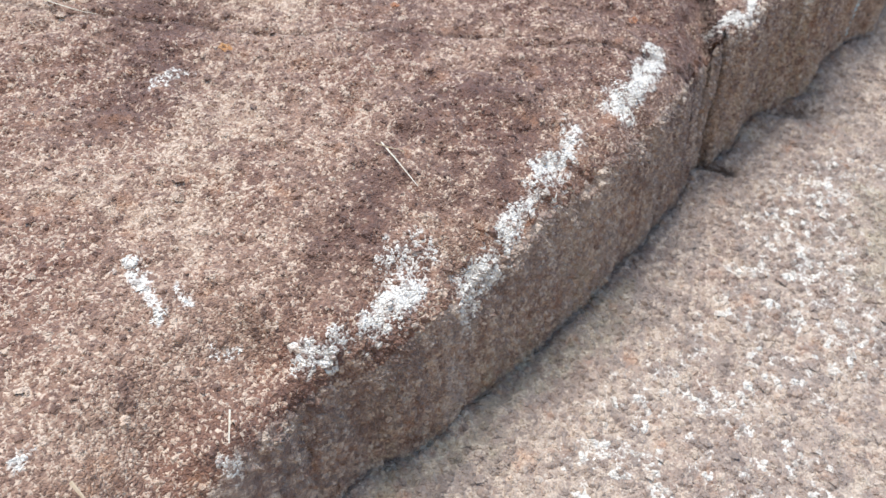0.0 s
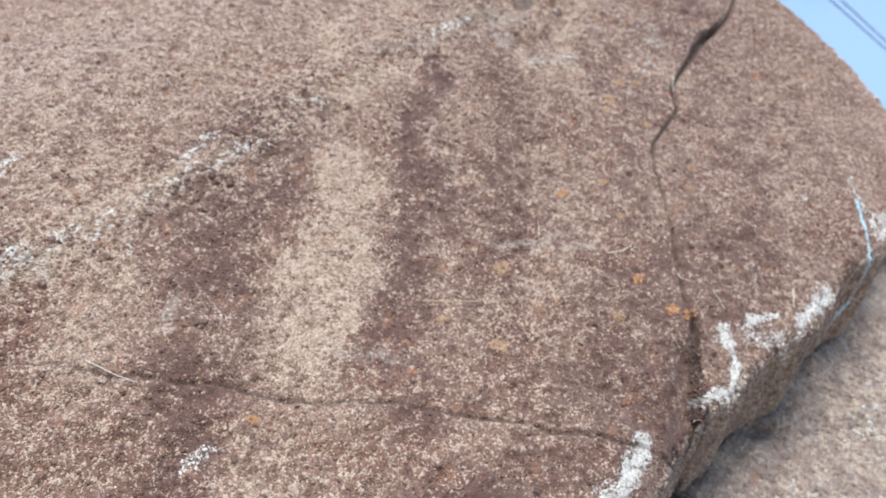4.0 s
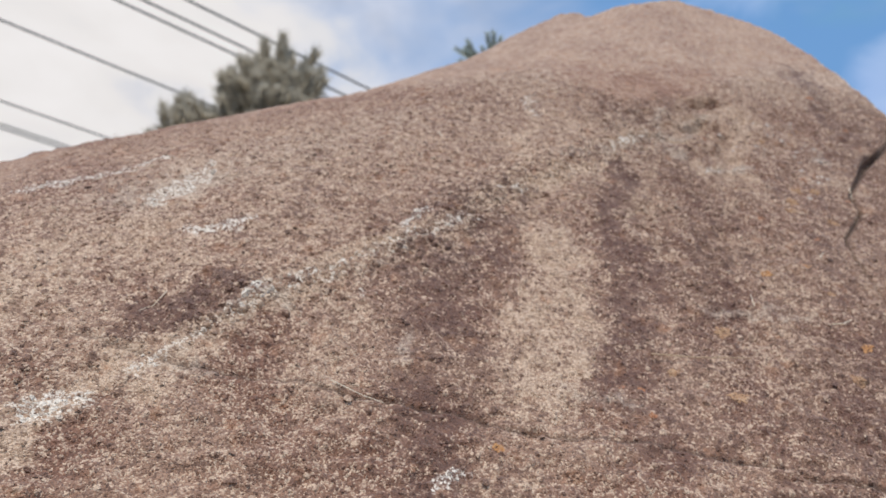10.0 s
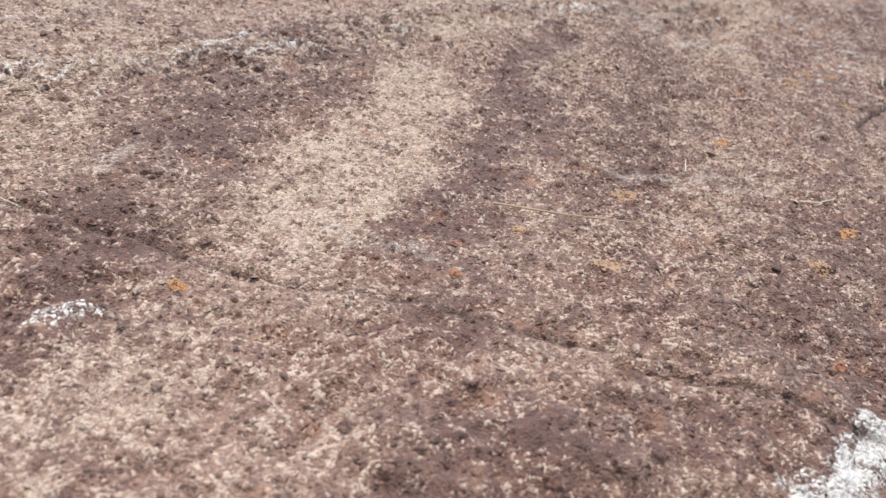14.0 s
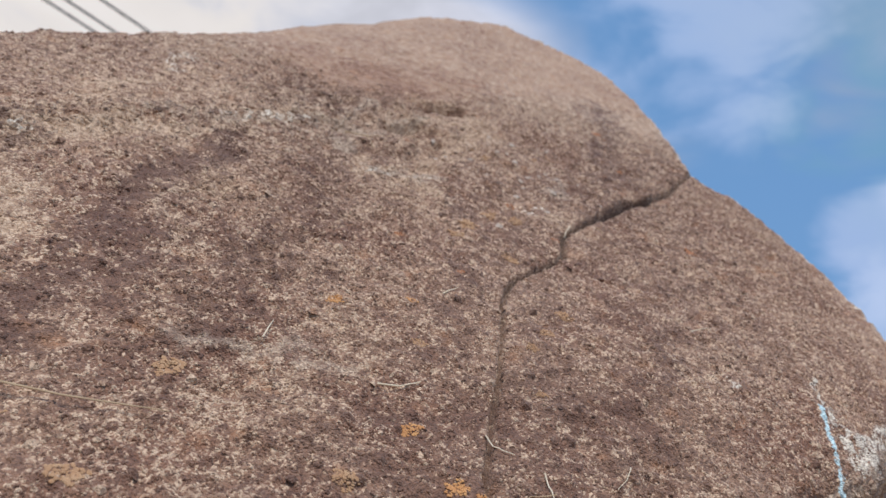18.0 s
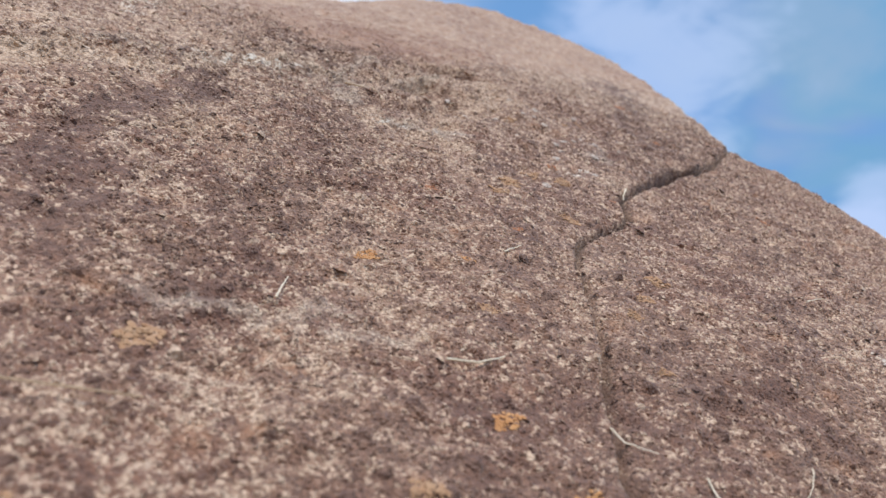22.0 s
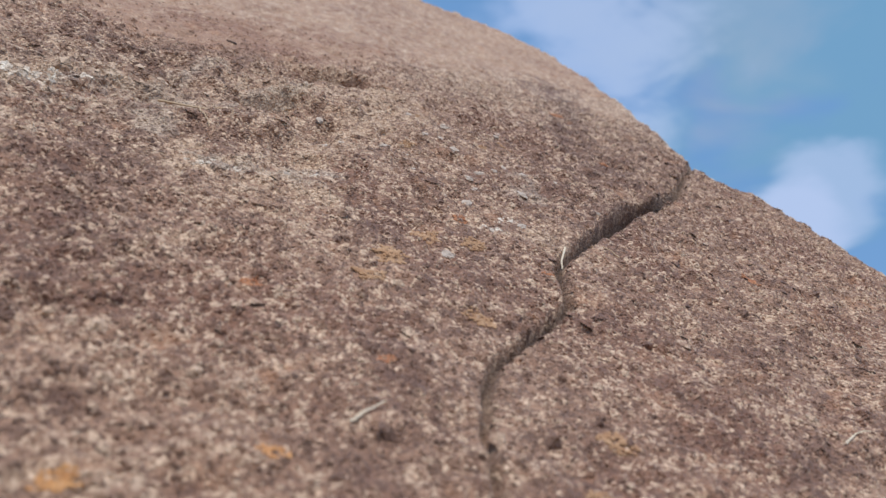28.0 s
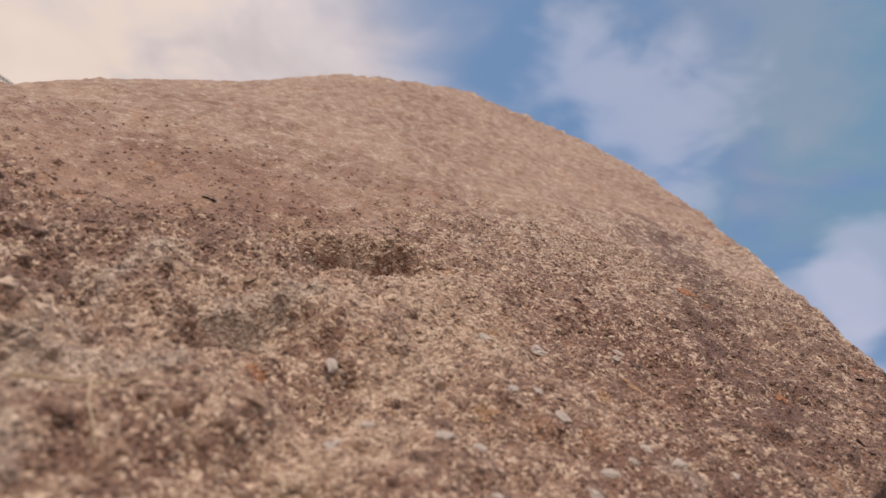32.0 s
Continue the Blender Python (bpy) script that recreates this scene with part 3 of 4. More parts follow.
DARK += [
    (0.0130, 0.60, [(0.050, 0.115), (0.054, 0.115)]),
    (0.0162, 0.37, [(0.202, 0.392), (0.233, 0.399), (0.190, 0.350)]),
    (0.0390, 0.75, [(-0.092, -0.475), (-0.158, -0.499), (-0.211, -0.529), (-0.231, -0.556), (-0.249, -0.609), (-0.284, -0.641)]),
    (0.0419, 0.66, [(-0.133, -0.543), (-0.114, -0.523), (-0.169, -0.600)]),
    (0.0128, 0.75, [(0.143, -0.295), (0.142, -0.351), (0.112, -0.364)]),
    (0.0257, 0.60, [(0.071, -0.507), (0.089, -0.486), (0.095, -0.450)]),
    (0.0409, 0.45, [(-0.301, -0.668), (-0.275, -0.654), (-0.296, -0.605), (-0.224, -0.530)]),
    (0.0493, 0.52, [(0.030, -0.423), (-0.118, -0.492), (-0.163, -0.519)]),
    (0.0184, 0.60, [(-0.449, -0.742), (-0.442, -0.743)]),
]
DARK += [
    (0.0308, 0.60, [(-0.322, -0.767), (-0.355, -0.785)]),
    (0.0252, 0.52, [(-0.258, -0.721), (-0.293, -0.743)]),
    (0.0397, 0.34, [(-0.450, -0.448), (-0.484, -0.521)]),
]

DARK += [
    (0.150, 0.58, [(0.02, -0.42), (0.10, -0.30), (0.22, -0.20)]),
    (0.110, 0.34, [(-0.12, -0.30), (-0.08, -0.20)]),
    (0.130, 0.33, [(0.16, -0.12), (0.22, 0.05), (0.32, 0.14)]),
]
DARK += [
    (0.024, 0.95, [(0.145, -0.30), (0.125, -0.36), (0.100, -0.41), (0.085, -0.455)]),
    (0.090, 0.45, [(0.30, 0.24), (0.40, 0.36), (0.48, 0.50)]),
]
PALE = [
    (0.0247, 0.77, [(-0.732, -0.327), (-0.677, -0.290), (-0.626, -0.265), (-0.595, -0.238), (-0.550, -0.194), (-0.500, -0.153), (-0.431, -0.094)]),
    (0.0292, 0.72, [(-0.431, -0.094), (-0.368, -0.041), (-0.279, 0.039), (-0.212, 0.096), (-0.121, 0.212), (-0.015, 0.306)]),
    (0.0560, 0.39, [(-0.550, -0.207), (-0.487, -0.160), (-0.417, -0.093), (-0.351, -0.028)]),
    (0.0434, 0.65, [(-0.241, -0.060), (-0.260, -0.153), (-0.251, -0.216), (-0.296, -0.304)]),
    (0.0155, 0.55, [(-0.104, 0.029), (-0.121, -0.058)]),
    (0.0488, 0.55, [(0.068, 0.366), (0.178, 0.428), (0.077, 0.154)]),
    (0.0208, 0.62, [(-0.219, 0.383), (-0.242, 0.252), (-0.288, 0.136), (-0.310, 0.055)]),
    (0.0087, 0.62, [(-0.787, 0.151), (-0.727, 0.248), (-0.610, 0.305), (-0.478, 0.391), (-0.377, 0.484), (-0.258, 0.617)]),
    (0.0096, 0.62, [(-0.794, -0.057), (-0.756, 0.005), (-0.726, 0.076), (-0.712, 0.129), (-0.643, 0.184), (-0.600, 0.280)]),
]
PALE += [
    (0.0198, 0.55, [(-0.698, -0.156), (-0.699, -0.192)]),
    (0.0504, 0.34, [(-0.788, -0.150), (-0.755, -0.182)]),
    (0.0335, 0.48, [(-0.515, -0.287), (-0.538, -0.246), (-0.478, -0.234)]),
    (0.0498, 0.62, [(-0.310, -0.188), (-0.309, -0.266), (-0.318, -0.333)]),
    (0.0243, 0.55, [(-0.260, -0.002), (-0.278, -0.147)]),
    (0.0411, 0.39, [(0.021, -0.162), (-0.010, -0.247), (-0.036, -0.320)]),
    (0.0416, 0.41, [(-0.511, -0.317), (-0.518, -0.362)]),
    (0.0286, 0.41, [(-0.351, -0.452), (-0.361, -0.481)]),
    (0.0142, 0.48, [(0.106, 0.471), (0.149, 0.481)]),
]
PALE += [
    (0.0226, 0.62, [(0.048, 0.187), (0.095, 0.173), (0.121, 0.133)]),
    (0.0139, 0.55, [(0.218, 0.192), (0.273, 0.190)]),
    (0.0135, 0.55, [(0.073, 0.430), (0.140, 0.490)]),
    (0.0408, 0.41, [(0.065, 0.248), (0.121, 0.248)]),
    (0.0247, 0.48, [(-0.101, 0.033), (-0.079, 0.079), (-0.131, -0.011)]),
    (0.0264, 0.41, [(0.016, -0.121), (0.059, -0.134), (-0.008, -0.185)]),
    (0.0081, 0.62, [(0.362, -0.066), (0.384, -0.099)]),
    (0.0224, 0.41, [(-0.125, -0.302), (-0.096, -0.298), (-0.060, -0.259)]),
    (0.0267, 0.34, [(0.266, -0.227), (0.302, -0.207)]),
]
PALE += [
    (0.0179, 0.41, [(0.098, -0.079), (0.122, -0.089)]),
    (0.0079, 0.69, [(0.038, -0.168), (0.045, -0.167)]),
    (0.0157, 0.48, [(-0.097, 0.042), (-0.090, 0.047)]),
    (0.0157, 0.41, [(-0.002, -0.199), (-0.023, -0.218), (-0.042, -0.250)]),
    (0.0169, 0.41, [(-0.019, 0.053), (0.037, 0.066)]),
    (0.0263, 0.45, [(0.127, 0.346), (0.084, 0.271)]),
    (0.0090, 0.72, [(0.038, 0.183), (0.063, 0.182), (0.083, 0.197), (0.104, 0.201), (0.118, 0.207)]),
    (0.0101, 0.69, [(0.232, 0.202), (0.259, 0.216), (0.280, 0.206)]),
    (0.0073, 0.62, [(0.077, 0.470), (0.139, 0.482), (0.201, 0.544)]),
]
PALE += [
    (0.0166, 0.55, [(0.125, 0.412), (0.096, 0.381), (0.156, 0.382)]),
    (0.0165, 0.34, [(0.064, 0.265), (0.094, 0.246), (0.069, 0.207)]),
    (0.0307, 0.48, [(-0.353, -0.477), (-0.342, -0.440)]),
    (0.0454, 0.52, [(-0.333, -0.232), (-0.283, -0.188), (-0.250, -0.169)]),
    (0.0269, 0.41, [(-0.237, -0.220), (-0.261, -0.277)]),
    (0.0194, 0.34, [(-0.250, -0.452), (-0.236, -0.443)]),
    (0.0337, 0.52, [(-0.348, -0.482), (-0.393, -0.574), (-0.401, -0.613), (-0.467, -0.573)]),
    (0.0322, 0.39, [(-0.427, -0.787), (-0.468, -0.752), (-0.484, -0.726)]),
    (0.0175, 0.55, [(-0.271, -0.739), (-0.293, -0.749)]),
]
PALE += [
    (0.0062, 0.62, [(-0.848, 0.104), (-0.813, 0.135), (-0.787, 0.151)]),
]

WHITE = [
    (0.0125, 1.10, [(0.038, -0.451), (0.016, -0.483), (-0.018, -0.508)]),
    (0.0113, 1.10, [(-0.069, -0.539), (-0.079, -0.570), (-0.108, -0.595)]),
    (0.0079, 1.00, [(-0.126, -0.609), (-0.154, -0.643)]),
    (0.0096, 1.00, [(-0.174, -0.659), (-0.191, -0.674)]),
    (0.0126, 0.61, [(-0.219, -0.649), (-0.248, -0.666)]),
    (0.0095, 1.10, [(0.197, -0.306), (0.182, -0.358), (0.165, -0.383), (0.131, -0.393)]),
    (0.0066, 1.00, [(0.225, -0.298), (0.264, -0.281)]),
    (0.0146, 0.49, [(0.270, -0.314), (0.236, -0.310)]),
    (0.0085, 1.10, [(0.294, -0.293), (0.329, -0.275), (0.357, -0.242)]),
]
WHITE += [
    (0.0088, 0.90, [(0.487, -0.142), (0.609, -0.040)]),
    (0.0072, 1.10, [(-0.426, -0.653), (-0.421, -0.683), (-0.415, -0.701)]),
    (0.0057, 0.90, [(-0.392, -0.679), (-0.385, -0.689)]),
    (0.0113, 1.10, [(-0.228, -0.679), (-0.251, -0.694), (-0.268, -0.702)]),
    (0.0049, 0.90, [(-0.221, -0.635), (-0.215, -0.650)]),
    (0.0064, 0.90, [(-0.290, -0.716), (-0.312, -0.721)]),
    (0.0041, 0.66, [(-0.348, -0.716), (-0.374, -0.716)]),
    (0.0057, 1.00, [(-0.493, -0.790), (-0.489, -0.789)]),
    (0.0052, 0.66, [(-0.373, -0.797), (-0.368, -0.797)]),
]
WHITE += [
    (0.0079, 0.66, [(-0.691, -0.115), (-0.662, -0.106), (-0.630, -0.080)]),
    (0.0156, 0.49, [(-0.748, -0.047), (-0.712, 0.014), (-0.704, 0.061)]),
    (0.0065, 0.90, [(-0.612, -0.232), (-0.599, -0.218)]),
    (0.0120, 0.49, [(-0.550, -0.194), (-0.519, -0.170), (-0.500, -0.153)]),
    (0.0098, 0.49, [(-0.431, -0.094), (-0.448, -0.058), (-0.418, -0.031)]),
    (0.0108, 0.45, [(-0.310, 0.055), (-0.271, 0.047)]),
    (0.0110, 0.45, [(-0.215, 0.402), (-0.226, 0.316)]),
    (0.0148, 0.41, [(-0.121, 0.212), (-0.048, 0.266)]),
    (0.0134, 0.70, [(-0.770, -0.404), (-0.742, -0.390)]),
]
WHITE += [
    (0.0068, 0.66, [(-0.417, -0.450), (-0.393, -0.435)]),
    (0.0057, 0.66, [(-0.494, -0.211), (-0.487, -0.213)]),
    (0.0037, 0.66, [(0.036, 0.183), (0.060, 0.183)]),
    (0.0039, 0.70, [(0.223, 0.183), (0.234, 0.178)]),
    (0.0039, 0.49, [(0.038, 0.183), (0.063, 0.182)]),
    (0.0035, 0.45, [(0.104, 0.201), (0.116, 0.205)]),
    (0.0039, 0.49, [(0.235, 0.201), (0.259, 0.216)]),
    (0.0033, 1.00, [(0.490, -0.042), (0.484, -0.096), (0.485, -0.132)]),
    (0.0037, 0.49, [(0.387, -0.070), (0.384, -0.099)]),
]


# broad pale washes; they also put haze over the upper slab into the colour
PALE += [
    (0.200, 0.43, [(-0.85, -0.22), (-0.62, 0.0), (-0.50, 0.25)]),
    (0.140, 0.34, [(-0.35, 0.30), (-0.20, 0.45)]),
    (0.130, 0.45, [(-0.32, 0.10), (-0.15, 0.25), (0.05, 0.34)]),
]
PALE += [
    (0.034, 0.78, [(-0.80, -0.44), (-0.65, -0.30), (-0.60, -0.235), (-0.47, -0.128), (-0.325, 0.006), (-0.20, 0.14)]),
    (0.090, 0.60, [(-0.90, -0.30), (-0.75, -0.10), (-0.70, 0.05)]),
]
WHITE += [
    (0.015, 0.34, [(-0.70, -0.35), (-0.60, -0.235), (-0.47, -0.128), (-0.36, -0.03)]),
    (0.010, 0.55, [(-0.92, -0.02), (-0.84, 0.03), (-0.76, 0.09)]),
]
GREY = [
    (0.120, 0.40, [(-0.80, -0.02), (-0.62, 0.12), (-0.45, 0.30)]),
    (0.014, 0.5, [(-0.69, -0.347), (-0.65, -0.30), (-0.61, -0.262)]),
    (0.012, 0.8, [(-0.626, -0.346), (-0.66, -0.346)]),
    (0.013, 0.9, [(-0.586, -0.232), (-0.566, -0.245)]),
    (0.013, 0.45, [(-0.504, -0.184), (-0.48, -0.16), (-0.36, -0.03)]),
    (0.015, 0.8, [(-0.451, -0.297), (-0.44, -0.27)]),
    (0.014, 0.7, [(-0.214, -0.344), (-0.281, -0.325)]),
    (0.014, 0.7, [(-0.074, -0.176), (0.035, -0.169)]),
    (0.045, 0.75, [(-0.78, -0.05), (-0.70, 0.02)]),
    (0.020, 0.6, [(-0.03, 0.28), (-0.12, 0.20), (-0.20, 0.16)]),
]
GREY += [
    (0.014, 0.9, [(0.011, 0.314), (-0.005, 0.286), (0.036, 0.297)]),
    (0.012, 0.9, [(0.058, 0.35), (0.099, 0.381)]),
    (0.012, 0.8, [(0.03, 0.394), (0.002, 0.346)]),
    (0.012, 0.9, [(0.042, 0.189), (0.067, 0.186), (0.10, 0.203), (0.114, 0.205)]),
    (0.014, 0.9, [(0.01, 0.226), (-0.005, 0.237)]),
    (0.025, 0.45, [(0.0, 0.26), (-0.08, 0.20)]),
    (0.020, 0.4, [(-0.10, 0.30), (0.0, 0.36)]),
    (0.012, 0.7, [(0.269, 0.264), (0.281, 0.311)]),
]
MOSS = [
    (0.030, 0.45, [(-0.26, -0.80), (-0.16, -0.70), (-0.06, -0.655), (0.01, -0.60)]),
    (0.03, 0.35, [(0.20, -0.40), (0.27, -0.36), (0.36, -0.30)]),
    (0.05, 0.5, [(0.30, -0.62), (0.36, -0.52)]),
]
BLUE = [
    (0.0029, 0.90, [(0.474, -0.090), (0.468, -0.140), (0.467, -0.173), (0.472, -0.185), (0.479, -0.191), (0.458, -0.207), (0.457, -0.218)]),
    (0.0044, 0.50, [(0.337, -0.276), (0.352, -0.245)]),
]


def marks(u, v, lines, ragged):
    total = np.zeros(np.shape(u))
    ju = (octaves(u, v, ragged, 41, 4, 0.7) - 0.5) * ragged * 1.6
    jv = (octaves(u, v, ragged, 43, 4, 0.7) - 0.5) * ragged * 1.6
    for width, strength, pts in lines:
        lo = np.min(pts, axis=0) - 4 * width
        hi = np.max(pts, axis=0) + 4 * width
        near = (u > lo[0]) & (u < hi[0]) & (v > lo[1]) & (v < hi[1])
        d, a = line_distance((u + ju)[near], (v + jv)[near], pts)
        total[near] = np.maximum(total[near], strength * np.exp(-(d / width) ** 2))
    return total


def shelf(u):
    """The height at which the grainy slope gives way to the smooth crown."""
    return np.interp(u, SHELF[0], SHELF[1])


# how far each crack wanders from its line
WARP = (0.35, 0.30, 1.0, 0.0, 0.2, 0.2)


def stains(u, v):
    """How much of each kind of weathering, and of painted shade, there is at each place of the rock."""
    # shade painted into the cracks, the notch and the base seam
    recess_shade = np.zeros(np.shape(u))
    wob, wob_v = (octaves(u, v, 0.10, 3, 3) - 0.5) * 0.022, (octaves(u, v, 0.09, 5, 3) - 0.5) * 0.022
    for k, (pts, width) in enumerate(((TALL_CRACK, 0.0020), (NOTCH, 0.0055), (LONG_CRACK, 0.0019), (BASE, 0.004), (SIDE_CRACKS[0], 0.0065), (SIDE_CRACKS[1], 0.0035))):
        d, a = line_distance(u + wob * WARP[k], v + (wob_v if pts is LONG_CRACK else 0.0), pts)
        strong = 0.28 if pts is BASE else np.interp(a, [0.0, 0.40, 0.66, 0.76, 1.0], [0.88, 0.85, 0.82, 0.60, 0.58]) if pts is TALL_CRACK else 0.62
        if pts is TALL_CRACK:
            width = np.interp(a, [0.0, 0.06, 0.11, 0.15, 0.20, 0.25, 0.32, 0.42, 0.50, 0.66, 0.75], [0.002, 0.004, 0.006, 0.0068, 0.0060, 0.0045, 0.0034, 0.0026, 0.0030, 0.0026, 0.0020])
        recess_shade = np.maximum(recess_shade, strong * np.exp(-(d / width) ** 4))
    low = np.where(inside(u, v, SLAB), 0.0, 1.0)
    far, a = line_distance(u, v, EDGE)
    flat = low * (0.66 + 0.34 * step(far, 0.032, 0.060))
    # shade under the broken edge, painted dark on the lower slab along its foot
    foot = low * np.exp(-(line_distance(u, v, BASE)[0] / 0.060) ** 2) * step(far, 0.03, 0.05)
    # rain streaks down the slope
    run = u - 0.18 * v + (octaves(u, v, 0.12, 61, 2) - 0.5) * 0.03
    streak = step(octaves(run, v / 9.0, 0.045, 63, 3), 0.50, 0.72) * step(-v, -0.55, 0.0) * step(octaves(u, v, 0.25, 65, 2), 0.3, 0.6)
    light = step(octaves(run, v / 9.0, 0.038, 67, 3), 0.54, 0.76) * step(octaves(u, v, 0.25, 69, 2), 0.3, 0.6)
    # paler upper slab: cleaner rock, plus distance haze put into the colour
    clean_haze = step(v + (octaves(u, v, 0.2, 73, 3) - 0.5) * 0.6, 0.12, 0.80) * (1 - low)
    clump = step(octaves(u, v, 0.022, 47, 3, 0.7), 0.36, 0.66)
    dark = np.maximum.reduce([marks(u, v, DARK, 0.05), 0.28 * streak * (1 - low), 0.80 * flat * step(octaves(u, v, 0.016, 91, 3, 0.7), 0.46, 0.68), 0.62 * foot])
    pale = np.maximum.reduce([marks(u, v, PALE, 0.08), 0.30 * light, 0.40 * clean_haze, flat * (0.05 + 0.62 * clump)])
    grey = np.maximum.reduce([marks(u, v, GREY, 0.03), flat * (0.95 + 0.35 * step(octaves(u, v, 0.03, 75, 3), 0.4, 0.7)),
                              0.22 * step(octaves(u, v, 0.045, 77, 3), 0.66, 0.80), 0.45 * clean_haze])
    bend = v - np.interp(u, BEND[0], BEND[1])
    even = np.maximum(0.5 * step(bend, 0.0, 0.5), step(v - shelf(u) + (octaves(u, v, 0.15, 85, 3) - 0.5) * 0.16, -0.05, 0.10)) * (1 - low)
    return {"even": even, "stain": dark, "pale": pale, "white": np.maximum(marks(u, v, WHITE, 0.028), 0.50 * flat * step(far, 0.06, 0.16) * step(octaves(u, v, 0.015, 93, 3, 0.7), 0.46, 0.62) * step(octaves(u, v, 0.16, 95, 2), 0.25, 0.60)), "recess_shade": recess_shade, "grey": grey, "blue": marks(u, v, BLUE, 0.004),
            "moss": np.maximum(marks(u, v, MOSS, 0.06), flat * 0.22 * step(octaves(u, v, 0.10, 79, 3), 0.5, 0.75))}


# ---- things ----
def part(name, bm, material, parent=None, label=""):
    """One mesh object, under a thing or a part."""
    me = bpy.data.meshes.new(name)
    bm.to_mesh(me)
    bm.free()
    me.materials.append(material)
    ob = new(name, me)
    ob.parent = parent
    return tagged(ob, label)


def mesh_part(name, verts, faces, material, parent=None, label="", smooth=True, values=None):
    """One mesh object from arrays; values are float attributes of the points."""
    verts, faces = np.asarray(verts, np.float32), np.asarray(faces, np.int32)
    me = bpy.data.meshes.new(name)
    me.vertices.add(len(verts))
    me.vertices.foreach_set("co", verts.ravel())
    k = faces.shape[1]
    me.loops.add(faces.size)
    me.loops.foreach_set("vertex_index", faces.ravel())
    me.polygons.add(len(faces))
    me.polygons.foreach_set("loop_start", np.arange(0, faces.size, k, dtype=np.int32))
    me.polygons.foreach_set("loop_total", np.full(len(faces), k, np.int32))
    me.polygons.foreach_set("use_smooth", np.full(len(faces), smooth))
    me.update()
    for key, data in (values or {}).items():
        at = me.attributes.new(key, "FLOAT", "POINT")
        at.data.foreach_set("value", np.asarray(data, np.float32))
    me.materials.append(material)
    me.validate()
    ob = new(name, me)
    ob.parent = parent
    return tagged(ob, label)


# axes of the rock face: 53 degrees steep
FACE_N = Vector((0.1406, -0.7834, 0.6054)).normalized()
FACE_U = Vector((0, 0, 1)).cross(FACE_N).normalized()
FACE_V = FACE_N.cross(FACE_U)
FACE = Matrix.Translation((0.405, 1.075, 1.629)) @ Matrix((FACE_U, FACE_V, FACE_N)).transposed().to_4x4()


def spaced(stops):
    """Coordinates from (start, spacing) pairs; the last start is the end."""
    out = []
    for (a, d), (b, e) in zip(stops, stops[1:]):
        n = max(2, round((b - a) / ((d + e) / 2 if e else d)))
        if e and e != d:
            f = np.linspace(0, 1, n, endpoint=False)
            r = e / d
            out.append(a + (b - a) * (r ** f - 1) / (r - 1))
        else:
            out.append(np.linspace(a, b, n, endpoint=False))
    return np.concatenate(out + [[stops[-1][0]]])


OUTLINE = [(-1.6, -2.3), (1.2, -2.3), (1.25, -0.6), (1.20, 0.05), (1.08, 0.30), (0.88, 0.42), (0.74, 0.50), (0.63, 0.53), (0.62, 0.90),
           (0.54, 1.11), (0.28, 1.25), (0.10, 1.22), (-0.12, 1.35), (-0.5, 1.0), (-1.0, 0.62), (-1.6, 0.2)]


def build_flanks(root):
    """The sides and the back of the boulder, from the rim of the face down into the ground."""
    ring = []
    for (ax, ay), (bx, by) in zip(OUTLINE, OUTLINE[1:] + OUTLINE[:1]):
        n = max(2, int(math.hypot(bx - ax, by - ay) / 0.04))
        ring += [(ax + (bx - ax) * k / n, ay + (by - ay) * k / n) for k in range(n)]
    p = np.array(ring)
    n = len(p)

    def eased(q, reach):
        return sum(np.roll(q, k, 0) for k in range(-reach, reach + 1)) / (2 * reach + 1)

    edge = np.roll(p, -3, 0) - np.roll(p, 3, 0)
    out = eased(np.c_[edge[:, 1], -edge[:, 0]], 14)
    out *= np.sign(((p - np.array([-0.2, -0.5])) * out).sum())
    out /= np.linalg.norm(out, axis=1)[:, None]
    w = height(p[:, 0], p[:, 1])
    low = np.min([np.roll(w, k) for k in range(-4, 5)], axis=0)
    q = p - out * 0.10
    rows = [np.c_[q, height(q[:, 0], q[:, 1]) - 0.02], np.c_[p, np.minimum(w, eased(w, 2)) - 0.06]]
    for reach, drop in ((0.03, 0.25), (0.06, 0.42), (0.08, 0.60)):
        lumps = (octaves(p[:, 0] + drop, p[:, 1], 0.45, 81, 3) - 0.5) * 0.16
        rows.append(np.c_[eased(p, 12) + out * (reach + lumps)[:, None], eased(low, 16) - drop])
    world = [np.array([FACE @ Vector(c) for c in row]) for row in rows]
    last = world[-1]
    away = eased(last[:, :2] - last[:, :2].mean(0), 14)
    away /= np.linalg.norm(away, axis=1)[:, None]
    for k in range(1, 9):
        f = k / 8
        q = last.copy()
        bulge = 0.26 * math.sin(f * 1.9) + (octaves(last[:, 0] * 1.3 + last[:, 1], f * 1.6 + last[:, 1], 0.5, 83, 3) - 0.5) * 0.22 * min(1, f * 3)
        q[:, :2] += away * bulge[:, None]
        q[:, 2] = last[:, 2] + (np.minimum(last[:, 2], 0) - 0.3 - last[:, 2]) * f
        world.append(q)
    inv = FACE.inverted()
    co = np.array([inv @ Vector(c) for row in world for c in row])
    i = np.arange(n)
    quads = np.concatenate([np.stack([i + k * n, (i + 1) % n + k * n, (i + 1) % n + (k + 1) * n, i + (k + 1) * n], 1)[:, ::-1] for k in range(len(world) - 1)])
    data = stains(co[:, 0], co[:, 1])
    mesh_part("rock_flank", co, quads, ROCK, root, "rough weathered granite flanks and back", values={key: q * 0.4 for key, q in data.items()})


